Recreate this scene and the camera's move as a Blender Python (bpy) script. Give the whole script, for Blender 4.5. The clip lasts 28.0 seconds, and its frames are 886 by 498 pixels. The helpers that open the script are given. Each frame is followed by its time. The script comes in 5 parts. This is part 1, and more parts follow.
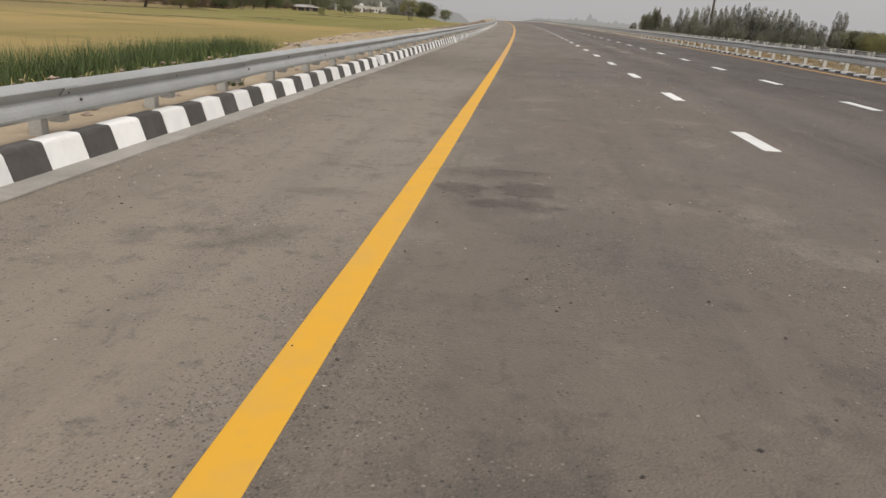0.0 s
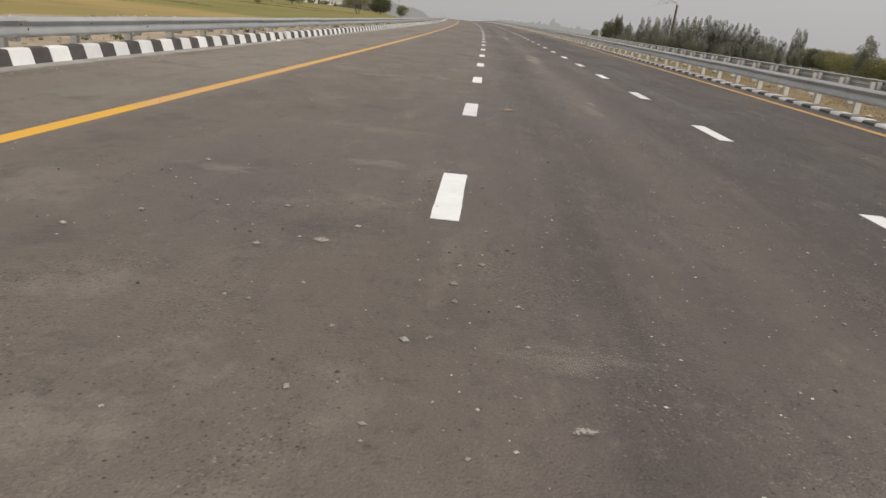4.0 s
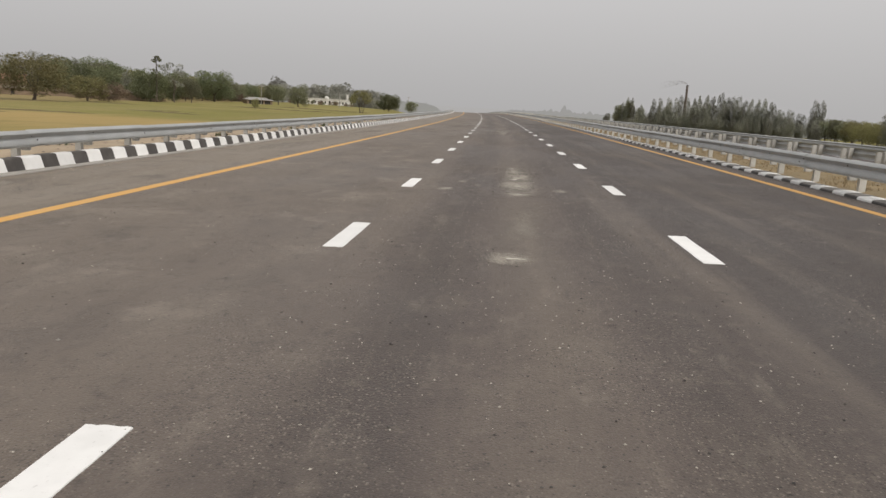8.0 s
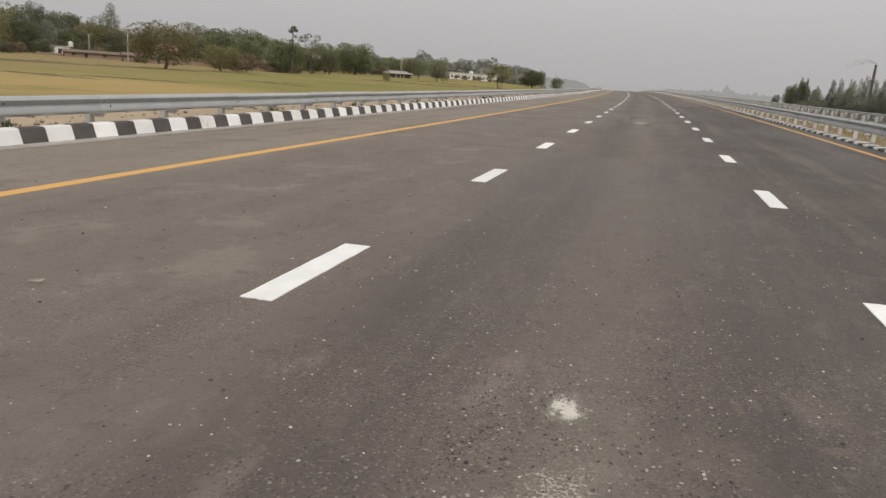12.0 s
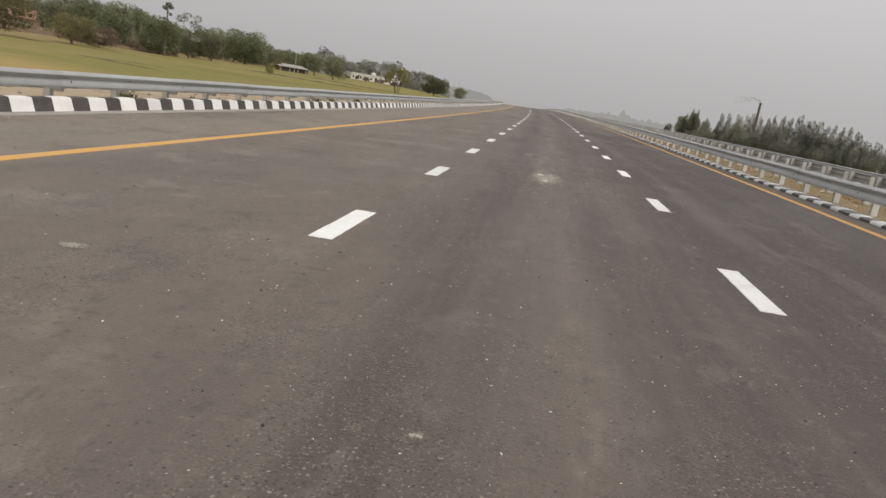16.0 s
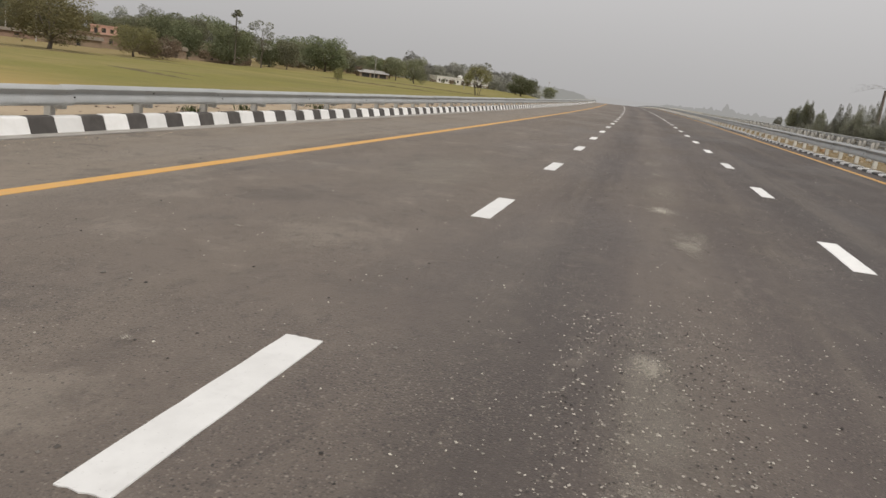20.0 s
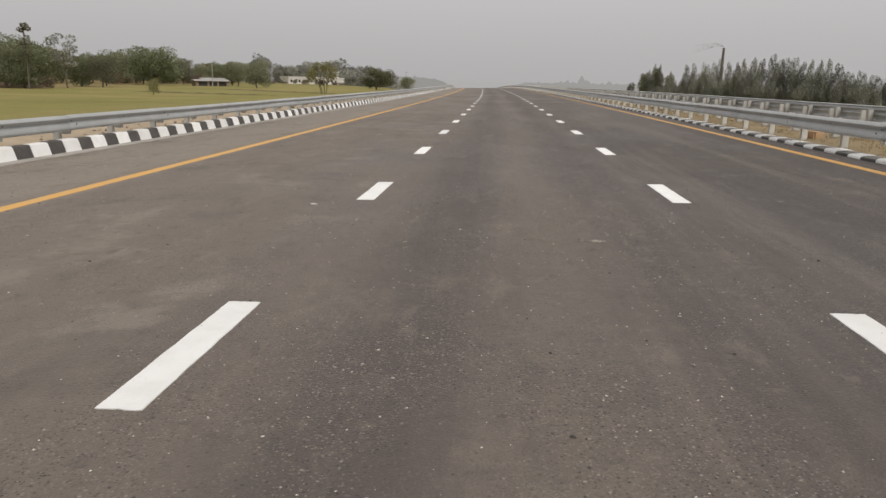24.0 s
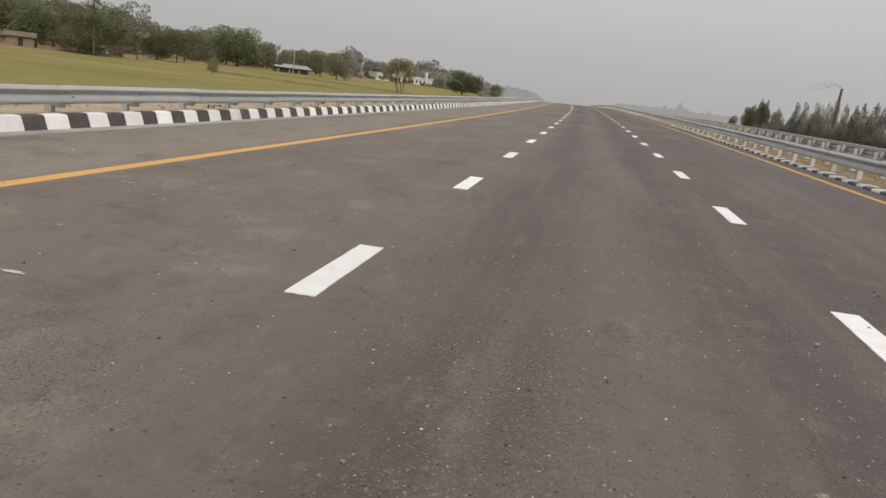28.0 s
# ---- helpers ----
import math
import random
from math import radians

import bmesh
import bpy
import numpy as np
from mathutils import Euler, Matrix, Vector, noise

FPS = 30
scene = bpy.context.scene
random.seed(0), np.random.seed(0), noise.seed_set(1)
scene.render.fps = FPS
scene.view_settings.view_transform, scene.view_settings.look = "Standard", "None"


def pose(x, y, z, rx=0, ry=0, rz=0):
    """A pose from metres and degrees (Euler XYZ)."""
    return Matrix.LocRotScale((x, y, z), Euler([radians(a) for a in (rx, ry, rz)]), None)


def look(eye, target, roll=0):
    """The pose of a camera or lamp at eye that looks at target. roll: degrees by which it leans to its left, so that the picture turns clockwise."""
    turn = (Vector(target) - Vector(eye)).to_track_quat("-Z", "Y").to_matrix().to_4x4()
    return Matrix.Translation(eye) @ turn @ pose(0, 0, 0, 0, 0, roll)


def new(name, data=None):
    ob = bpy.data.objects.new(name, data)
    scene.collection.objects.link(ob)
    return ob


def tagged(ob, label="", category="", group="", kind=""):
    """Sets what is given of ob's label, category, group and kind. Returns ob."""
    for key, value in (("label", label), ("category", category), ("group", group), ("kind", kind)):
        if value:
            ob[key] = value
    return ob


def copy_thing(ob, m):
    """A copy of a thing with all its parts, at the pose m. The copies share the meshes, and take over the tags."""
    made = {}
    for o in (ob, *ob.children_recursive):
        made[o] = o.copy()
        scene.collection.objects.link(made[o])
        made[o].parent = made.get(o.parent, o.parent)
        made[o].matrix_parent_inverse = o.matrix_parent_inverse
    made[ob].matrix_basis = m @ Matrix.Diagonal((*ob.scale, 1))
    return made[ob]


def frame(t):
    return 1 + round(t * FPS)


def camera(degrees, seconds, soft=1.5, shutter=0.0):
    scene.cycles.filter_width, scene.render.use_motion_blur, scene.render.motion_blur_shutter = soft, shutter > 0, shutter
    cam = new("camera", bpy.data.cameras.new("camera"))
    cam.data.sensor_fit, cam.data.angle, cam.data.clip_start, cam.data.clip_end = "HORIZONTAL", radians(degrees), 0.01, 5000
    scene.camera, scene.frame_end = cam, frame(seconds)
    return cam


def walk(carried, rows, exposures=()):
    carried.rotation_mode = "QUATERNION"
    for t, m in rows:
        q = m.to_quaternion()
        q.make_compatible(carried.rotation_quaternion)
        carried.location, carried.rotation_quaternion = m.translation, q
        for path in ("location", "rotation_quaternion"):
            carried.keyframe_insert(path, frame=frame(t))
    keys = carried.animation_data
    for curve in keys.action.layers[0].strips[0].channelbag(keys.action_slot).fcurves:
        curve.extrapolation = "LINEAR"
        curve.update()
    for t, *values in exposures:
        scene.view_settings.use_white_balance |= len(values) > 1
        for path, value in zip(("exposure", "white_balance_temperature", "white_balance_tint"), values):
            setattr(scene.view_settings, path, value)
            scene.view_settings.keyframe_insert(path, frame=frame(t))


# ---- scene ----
cam = camera(63.5, 28.0, soft=1.5)

# seconds, place x y z, turn rx ry rz
PATH = [
    (0.0, -4.976, -9.101, 1.304, 71.69, -3.76, 6.61),
    (0.2, -4.889, -8.340, 1.279, 73.20, -2.55, 5.08),
    (0.5, -4.776, -7.164, 1.268, 71.91, -1.94, 4.56),
    (0.7, -4.641, -6.363, 1.282, 71.13, -2.15, 3.16),
    (1.0, -4.453, -5.145, 1.302, 73.14, -1.17, 1.83),
    (1.2, -4.297, -4.346, 1.302, 75.06, -2.03, 0.23),
    (1.5, -4.137, -3.108, 1.298, 74.47, -5.17, 0.95),
    (1.8, -3.908, -1.952, 1.293, 73.80, -5.79, 1.62),
    (2.0, -3.775, -1.164, 1.296, 72.79, -5.61, 2.77),
    (2.3, -3.535, 0.044, 1.298, 73.18, -2.46, 4.73),
    (2.5, -3.373, 0.861, 1.307, 71.29, -1.86, 7.65),
    (2.7, -3.196, 1.663, 1.305, 74.07, -2.70, 4.76),
    (3.0, -2.860, 2.817, 1.325, 77.29, -8.24, 0.43),
    (3.2, -2.634, 3.552, 1.322, 75.99, -8.95, -0.82),
    (3.5, -2.250, 4.682, 1.323, 73.23, -5.73, 2.90),
    (5.5, -0.885, 12.223, 1.341, 70.15, -10.77, 8.77),
    (5.7, -0.805, 12.974, 1.358, 71.13, -10.17, 11.06),
    (6.0, -0.726, 14.089, 1.353, 73.82, -6.22, 14.18),
    (6.3, -0.677, 15.267, 1.344, 73.69, -2.94, 15.23),
    (6.5, -0.616, 15.965, 1.324, 74.07, -3.82, 16.55),
    (6.7, -0.581, 16.729, 1.332, 73.19, -5.47, 14.17),
    (7.0, -0.527, 17.837, 1.351, 74.15, -5.76, 15.05),
    (7.2, -0.500, 18.583, 1.373, 74.28, -5.06, 16.41),
    (7.5, -0.429, 19.718, 1.386, 78.91, -0.73, 14.36),
    (7.7, -0.406, 20.509, 1.399, 79.03, -1.42, 10.25),
    (8.0, -0.338, 21.634, 1.397, 78.71, -3.33, 5.09),
    (8.2, -0.293, 22.318, 1.381, 77.88, -5.60, 2.78),
    (8.5, -0.205, 23.376, 1.375, 75.75, -6.42, 4.75),
    (8.7, -0.147, 24.109, 1.370, 75.73, -5.40, 7.57),
    (9.0, -0.086, 25.185, 1.352, 75.13, -3.43, 10.91),
    (9.3, -0.073, 26.298, 1.376, 77.93, -6.00, 14.60),
    (9.5, -0.023, 27.049, 1.369, 78.47, -7.37, 12.74),
    (9.7, -0.007, 27.792, 1.383, 78.50, -8.24, 9.96),
    (10.0, 0.001, 28.880, 1.382, 77.22, -7.83, 13.92),
    (10.2, 0.056, 29.635, 1.374, 77.14, -4.39, 15.15),
    (10.5, 0.080, 30.742, 1.366, 76.13, -4.25, 12.68),
    (10.7, 0.102, 31.507, 1.356, 76.75, -6.68, 13.17),
    (11.0, 0.070, 32.618, 1.336, 75.40, -9.81, 12.58),
    (11.2, 0.064, 33.334, 1.326, 73.72, -8.03, 13.67),
    (11.5, 0.064, 34.464, 1.339, 74.74, -4.00, 16.78),
    (13.5, -0.102, 41.951, 1.352, 77.78, -6.39, 17.10),
    (13.7, -0.165, 42.700, 1.361, 76.86, -7.74, 16.91),
    (14.0, -0.244, 43.845, 1.375, 77.90, -4.89, 19.07),
    (14.2, -0.307, 44.610, 1.355, 78.80, -4.25, 18.56),
    (14.5, -0.424, 45.732, 1.375, 77.82, -5.62, 16.33),
    (14.7, -0.471, 46.485, 1.369, 79.68, -5.98, 16.14),
    (15.0, -0.572, 47.614, 1.351, 78.35, -5.60, 12.44),
    (15.2, -0.583, 48.374, 1.340, 77.00, -5.00, 10.09),
    (15.5, -0.536, 49.553, 1.329, 77.35, -1.83, 8.16),
    (15.7, -0.505, 50.273, 1.331, 77.66, -0.85, 6.02),
    (16.0, -0.496, 51.342, 1.351, 77.31, -9.38, 9.55),
    (16.3, -0.481, 52.535, 1.336, 77.34, -15.17, 10.01),
    (16.5, -0.489, 53.300, 1.325, 74.60, -15.81, 13.53),
    (16.7, -0.547, 54.023, 1.332, 74.75, -10.75, 13.38),
    (17.0, -0.546, 55.200, 1.335, 75.92, -7.61, 14.96),
    (17.2, -0.548, 55.944, 1.343, 76.83, -8.33, 9.79),
    (17.5, -0.541, 57.133, 1.363, 77.43, -12.33, 4.75),
    (17.7, -0.498, 57.903, 1.353, 76.19, -15.04, 5.36),
    (18.0, -0.461, 59.057, 1.355, 76.92, -11.33, 9.94),
    (18.2, -0.407, 59.771, 1.355, 75.92, -8.63, 11.59),
    (18.5, -0.417, 61.002, 1.334, 74.76, -10.92, 13.04),
    (18.7, -0.452, 61.731, 1.338, 73.34, -11.97, 15.58),
    (19.0, -0.534, 62.915, 1.369, 75.97, -11.40, 15.61),
    (19.2, -0.568, 63.670, 1.368, 75.55, -9.00, 18.76),
    (19.5, -0.737, 64.828, 1.363, 75.59, -5.56, 20.92),
    (19.7, -0.847, 65.617, 1.357, 77.98, -4.53, 22.36),
    (20.0, -0.979, 66.856, 1.354, 76.46, -7.09, 16.82),
    (20.2, -1.019, 67.651, 1.343, 75.35, -6.22, 12.99),
    (20.5, -1.100, 68.856, 1.350, 74.19, -8.26, 12.70),
    (20.7, -1.133, 69.641, 1.338, 75.16, -5.69, 13.68),
    (21.0, -1.108, 70.860, 1.337, 75.16, -7.70, 16.25),
    (21.2, -1.152, 71.631, 1.345, 76.22, -10.26, 16.48),
    (21.5, -1.189, 72.846, 1.349, 78.06, -12.47, 15.04),
    (21.7, -1.253, 73.609, 1.361, 81.23, -7.46, 15.47),
    (22.0, -1.324, 74.802, 1.405, 80.98, 0.44, 14.86),
    (22.2, -1.371, 75.626, 1.408, 82.13, 1.13, 12.65),
    (22.5, -1.434, 76.854, 1.398, 80.49, -1.53, 6.48),
    (24.5, -1.031, 84.852, 1.374, 76.66, -1.48, 5.69),
    (24.7, -0.975, 85.615, 1.377, 76.97, -1.82, 5.01),
    (25.0, -0.904, 86.813, 1.382, 75.83, -3.92, 2.67),
    (25.2, -0.879, 87.612, 1.399, 78.62, -2.98, -0.97),
    (25.5, -0.867, 88.830, 1.422, 80.29, -0.74, -2.79),
    (25.7, -0.916, 89.643, 1.440, 81.58, 2.13, -2.31),
    (26.0, -0.933, 90.813, 1.425, 80.93, 2.22, 1.14),
    (26.2, -0.954, 91.610, 1.418, 81.94, -1.35, 1.74),
    (26.5, -1.007, 92.818, 1.394, 79.66, -4.81, 2.19),
    (26.7, -1.028, 93.611, 1.406, 78.51, -6.72, 2.91),
    (27.0, -1.066, 94.783, 1.373, 75.43, -7.99, 8.45),
    (27.2, -1.130, 95.555, 1.374, 75.76, -6.76, 11.04),
    (27.5, -1.257, 96.704, 1.368, 75.06, -8.75, 14.64),
    (27.7, -1.373, 97.481, 1.384, 76.37, -8.10, 13.35),
    (28.0, -1.519, 98.641, 1.384, 76.80, -7.13, 13.40),
]
walk(cam, [(r[0], pose(*r[1:])) for r in PATH])

# ---- sky and sun ----
world = bpy.data.worlds.new("hazy_sky")
scene.world = world
world.use_nodes = True
wn, wl = world.node_tree.nodes, world.node_tree.links
wn.clear()
sky = wn.new("ShaderNodeTexSky")
sky.sky_type = "NISHITA"
sky.sun_disc = False
sky.sun_elevation, sky.sun_rotation = radians(58), radians(140)
sky.air_density, sky.dust_density, sky.ozone_density = 1.0, 8.0, 1.0
grey = wn.new("ShaderNodeHueSaturation")
grey.inputs["Saturation"].default_value = 0.12
haze = wn.new("ShaderNodeMix")
haze.data_type = "RGBA"
haze.inputs[0].default_value = 0.86
haze.inputs[7].default_value = (4.80, 4.70, 4.69, 1)
bg = wn.new("ShaderNodeBackground")
bg.inputs["Strength"].default_value = 0.1
wout = wn.new("ShaderNodeOutputWorld")
wl.new(sky.outputs[0], grey.inputs["Color"])
wl.new(grey.outputs[0], haze.inputs[6])
# dust thickens towards the horizon and dims it a little
wtc = wn.new("ShaderNodeTexCoord")
wsep = wn.new("ShaderNodeSeparateXYZ")
wl.new(wtc.outputs["Generated"], wsep.inputs[0])
wramp = wn.new("ShaderNodeMapRange")
for i, v in zip((1, 2, 3, 4), (0.0, 0.20, 0.83, 1.08)):
    wramp.inputs[i].default_value = v
wl.new(wsep.outputs[2], wramp.inputs[0])
wmul = wn.new("ShaderNodeVectorMath")
wmul.operation = "SCALE"
wl.new(haze.outputs[2], wmul.inputs[0])
wl.new(wramp.outputs[0], wmul.inputs["Scale"])
wl.new(wmul.outputs[0], bg.inputs["Color"])
wl.new(bg.outputs[0], wout.inputs[0])
sun_data = bpy.data.lights.new("sun", "SUN")
sun_data.energy, sun_data.angle, sun_data.color = 1.5, radians(24), (1.0, 0.95, 0.88)
sun = new("sun", sun_data)
sun.matrix_world = look((60, -70, 120), (0, 0, 0))
scene.view_settings.exposure = 0.34

# ---- road frame: s along the road, u across it, z up ----
RC = 3800.0
# past this s the road drops out of view, standing in for haze
HAZE_DROP, RV = 235.0, 5200.0


def dip(s):
    return -max(0.0, s - HAZE_DROP) ** 2 / (2 * RV)


def wp(s, u, z=0.0):
    a = s / RC
    return Vector((-RC + (RC + u) * math.cos(a), (RC + u) * math.sin(a), z + dip(s)))


def at(s, u, z=0.0, turn=0.0, tilt=0.0):
    return Matrix.Translation(wp(s, u, z)) @ Matrix.Rotation(s / RC + radians(turn), 4, "Z") @ Matrix.Rotation(radians(tilt), 4, "Y")


PROFILE = [(-8.90, -0.2225), (-5.8, -0.145), (0.0, 0.0), (5.65, 0.141), (6.34, 0.158)]
FAR_PROFILE = [(10.98, 0.158), (11.7, 0.141), (18.0, -0.016), (24.7, -0.15)]


def road_z(u):
    return float(np.interp(u, [p[0] for p in PROFILE], [p[1] for p in PROFILE]))


# ---- materials ----
def shader(name):
    m = bpy.data.materials.new(name)
    m.use_nodes = True
    return m, m.node_tree.nodes, m.node_tree.links, m.node_tree.nodes["Principled BSDF"]


def noise_node(n, l, coord, scale, detail=4.0, rough=0.6, stretch=None):
    t = n.new("ShaderNodeTexNoise")
    t.inputs["Scale"].default_value, t.inputs["Detail"].default_value, t.inputs["Roughness"].default_value = scale, detail, rough
    if stretch:
        mp = n.new("ShaderNodeMapping")
        mp.inputs["Scale"].default_value = stretch
        l.new(coord, mp.inputs[0])
        coord = mp.outputs[0]
    l.new(coord, t.inputs["Vector"])
    return t.outputs["Fac"]


def ramp(n, l, fac, lo, hi, a=0.0, b=1.0):
    r = n.new("ShaderNodeMapRange")
    r.interpolation_type = "SMOOTHSTEP"
    for i, v in zip((1, 2, 3, 4), (lo, hi, a, b)):
        r.inputs[i].default_value = v
    l.new(fac, r.inputs[0])
    return r.outputs[0]


def blend(n, l, fac, a, b, kind="MIX"):
    m = n.new("ShaderNodeMix")
    m.data_type, m.blend_type = "RGBA", kind
    for socket, v in ((m.inputs[0], fac), (m.inputs[6], a), (m.inputs[7], b)):
        if isinstance(v, (int, float)):
            socket.default_value = v
        elif isinstance(v, tuple):
            socket.default_value = (*v, 1)
        else:
            l.new(v, socket)
    return m.outputs[2]


def calc(n, l, op, a, b=None):
    m = n.new("ShaderNodeMath")
    m.operation = op
    for socket, v in zip(m.inputs, (a, b)):
        if v is None:
            continue
        if isinstance(v, (int, float)):
            socket.default_value = v
        else:
            l.new(v, socket)
    return m.outputs[0]


def bump(n, l, bsdf, height, strength, distance=0.01):
    b = n.new("ShaderNodeBump")
    b.inputs["Strength"].default_value, b.inputs["Distance"].default_value = strength, distance
    l.new(height, b.inputs["Height"])
    l.new(b.outputs[0], bsdf.inputs["Normal"])


def surface(name, a, b, scale=3.0, fine=40.0, rough=0.8, metal=0.0, relief=0.3, grime=None, own=0.0, leaf=False):
    """A material of two colours mottled at two scales, with fine relief; own: how far single objects or islands differ."""
    m, n, l, p = shader(name)
    tc = n.new("ShaderNodeTexCoord").outputs["Object"]
    big = noise_node(n, l, tc, scale, 4)
    small = noise_node(n, l, tc, fine, 3)
    c = blend(n, l, ramp(n, l, big, 0.35, 0.65), a, b)
    c = blend(n, l, ramp(n, l, small, 0.3, 0.7, 0.0, 0.35), c, tuple(v * 0.55 for v in a))
    if grime:
        c = blend(n, l, ramp(n, l, noise_node(n, l, tc, scale * 0.6, 6, 0.7), 0.52, 0.7, 0.0, 0.7), c, grime)
    if own:
        src = n.new("ShaderNodeNewGeometry").outputs["Random Per Island"] if leaf else n.new("ShaderNodeObjectInfo").outputs["Random"]
        h = n.new("ShaderNodeHueSaturation")
        l.new(ramp(n, l, src, 0.0, 1.0, 1 - own, 1 + own), h.inputs["Value"])
        l.new(c, h.inputs["Color"])
        c = h.outputs[0]
        if leaf:
            h2 = n.new("ShaderNodeHueSaturation")
            tree = n.new("ShaderNodeObjectInfo").outputs["Random"]
            l.new(ramp(n, l, tree, 0.0, 1.0, 0.75, 1.25), h2.inputs["Value"])
            l.new(ramp(n, l, tree, 0.0, 1.0, 0.485, 0.512), h2.inputs["Hue"])
            l.new(c, h2.inputs["Color"])
            c = h2.outputs[0]
    l.new(c, p.inputs["Base Color"])
    p.inputs["Roughness"].default_value, p.inputs["Metallic"].default_value = rough, metal
    if leaf and own < 0.3:
        tr = n.new("ShaderNodeBsdfTranslucent")
        l.new(c, tr.inputs[0])
        mx = n.new("ShaderNodeMixShader")
        mx.inputs[0].default_value = 0.45
        l.new(p.outputs[0], mx.inputs[1])
        l.new(tr.outputs[0], mx.inputs[2])
        l.new(mx.outputs[0], n["Material Output"].inputs[0])
    if relief:
        bump(n, l, p, small, relief)
    return m


def asphalt_material():
    m, n, l, p = shader("asphalt")
    uv = n.new("ShaderNodeUVMap")
    uv.uv_map = "road"
    uv = uv.outputs[0]
    sep = n.new("ShaderNodeSeparateXYZ")
    l.new(uv, sep.inputs[0])
    cloud = noise_node(n, l, uv, 0.30, 5, 0.6, (1.0, 0.40, 1.0))
    # wheel tracks and dust lie in bands along the road that wander a little across it
    drift = calc(n, l, "MULTIPLY", calc(n, l, "SUBTRACT", noise_node(n, l, uv, 0.16, 3, 0.5), 0.5), 0.9)
    u = calc(n, l, "ADD", sep.outputs[0], drift)
    streak = noise_node(n, l, uv, 1.0, 5, 0.62, (1.4, 0.05, 1.0))
    fine_streak = noise_node(n, l, uv, 1.0, 4, 0.6, (9.0, 0.22, 1.0))
    sweep = noise_node(n, l, uv, 1.0, 6, 0.68, (0.9, 0.75, 1.0))
    mottle = noise_node(n, l, uv, 6.0, 5, 0.72)
    patchy = noise_node(n, l, uv, 1.4, 5, 0.68, (1.0, 0.6, 1.0))
    cluster = noise_node(n, l, uv, 0.9, 4, 0.6, (1.0, 0.6, 1.0))
    # the fresh lanes are dark and a little violet, the outer lane dustier, the shoulder dustiest
    c = blend(n, l, ramp(n, l, u, -2.4, -0.5), (0.160, 0.135, 0.114), (0.112, 0.093, 0.084))
    c = blend(n, l, ramp(n, l, u, 0.7, 2.4), c, (0.068, 0.057, 0.053))
    c = blend(n, l, ramp(n, l, u, -3.0, -4.6, 0.0, 0.8), c, (0.176, 0.148, 0.122))
    edge_noise = calc(n, l, "ADD", u, calc(n, l, "MULTIPLY", calc(n, l, "SUBTRACT", cloud, 0.5), 2.6))
    c = blend(n, l, ramp(n, l, edge_noise, -5.3, -6.3, 0.0, 0.85), c, (0.262, 0.227, 0.184))
    # more dust lies on the fresh lane further on
    c = blend(n, l, calc(n, l, "MULTIPLY", ramp(n, l, u, 0.7, 2.4), ramp(n, l, sep.outputs[1], 96.0, 112.0, 0.0, 0.5)), c, (0.140, 0.120, 0.104))
    # the shoulder's dust is thickest at the start of the walk
    c = blend(n, l, calc(n, l, "MULTIPLY", ramp(n, l, edge_noise, -5.5, -6.5), ramp(n, l, sep.outputs[1], 16.0, 4.0, 0.0, 0.4)), c, (0.325, 0.285, 0.228))
    # swept wheel tracks either side of a dusty middle
    track = calc(n, l, "ABSOLUTE", calc(n, l, "SUBTRACT", calc(n, l, "ABSOLUTE", calc(n, l, "SUBTRACT", u, 0.1)), 0.95))
    c = blend(n, l, ramp(n, l, track, 0.55, 0.1, 0.0, 0.42), c, (0.062, 0.051, 0.047))
    mid = calc(n, l, "ABSOLUTE", calc(n, l, "SUBTRACT", u, 0.1))
    c = blend(n, l, ramp(n, l, mid, 0.60, 0.05, 0.0, 0.48), c, (0.172, 0.147, 0.122))
    # dust drawn out along the road
    c = blend(n, l, ramp(n, l, streak, 0.47, 0.68, 0.0, 0.42), c, (0.192, 0.164, 0.135))
    c = blend(n, l, ramp(n, l, streak, 0.46, 0.28, 0.0, 0.30), c, (0.060, 0.051, 0.047))
    c = blend(n, l, ramp(n, l, fine_streak, 0.52, 0.72, 0.0, 0.15), c, (0.20, 0.172, 0.143))
    c = blend(n, l, ramp(n, l, cloud, 0.52, 0.74, 0.0, 0.42), c, (0.195, 0.168, 0.138))
    c = blend(n, l, ramp(n, l, cloud, 0.47, 0.30, 0.0, 0.40), c, (0.068, 0.058, 0.053))
    # broom marks on the outer lane and the shoulder
    c = blend(n, l, calc(n, l, "MULTIPLY", ramp(n, l, u, -1.2, -2.6), ramp(n, l, sweep, 0.54, 0.64, 0.0, 0.55)), c, (0.255, 0.225, 0.188))
    c = blend(n, l, calc(n, l, "MULTIPLY", ramp(n, l, u, -1.2, -2.6), ramp(n, l, sweep, 0.46, 0.34, 0.0, 0.44)), c, (0.076, 0.065, 0.058))
    c = blend(n, l, ramp(n, l, patchy, 0.53, 0.70, 0.0, 0.36), c, (0.205, 0.178, 0.148))
    c = blend(n, l, ramp(n, l, patchy, 0.44, 0.32, 0.0, 0.26), c, (0.066, 0.057, 0.052))
    c = blend(n, l, ramp(n, l, mottle, 0.46, 0.31, 0.0, 0.46), c, (0.062, 0.054, 0.050))
    c = blend(n, l, ramp(n, l, mottle, 0.55, 0.69, 0.0, 0.36), c, (0.215, 0.188, 0.157))
    # smears of thinned mortar and tyre scuffs
    smear = noise_node(n, l, uv, 1.0, 6, 0.74, (2.4, 0.8, 1.0))
    c = blend(n, l, calc(n, l, "MULTIPLY", ramp(n, l, u, 2.2, 0.8, 0.25, 1.0), ramp(n, l, smear, 0.56, 0.68, 0.0, 0.30)), c, (0.270, 0.240, 0.202))
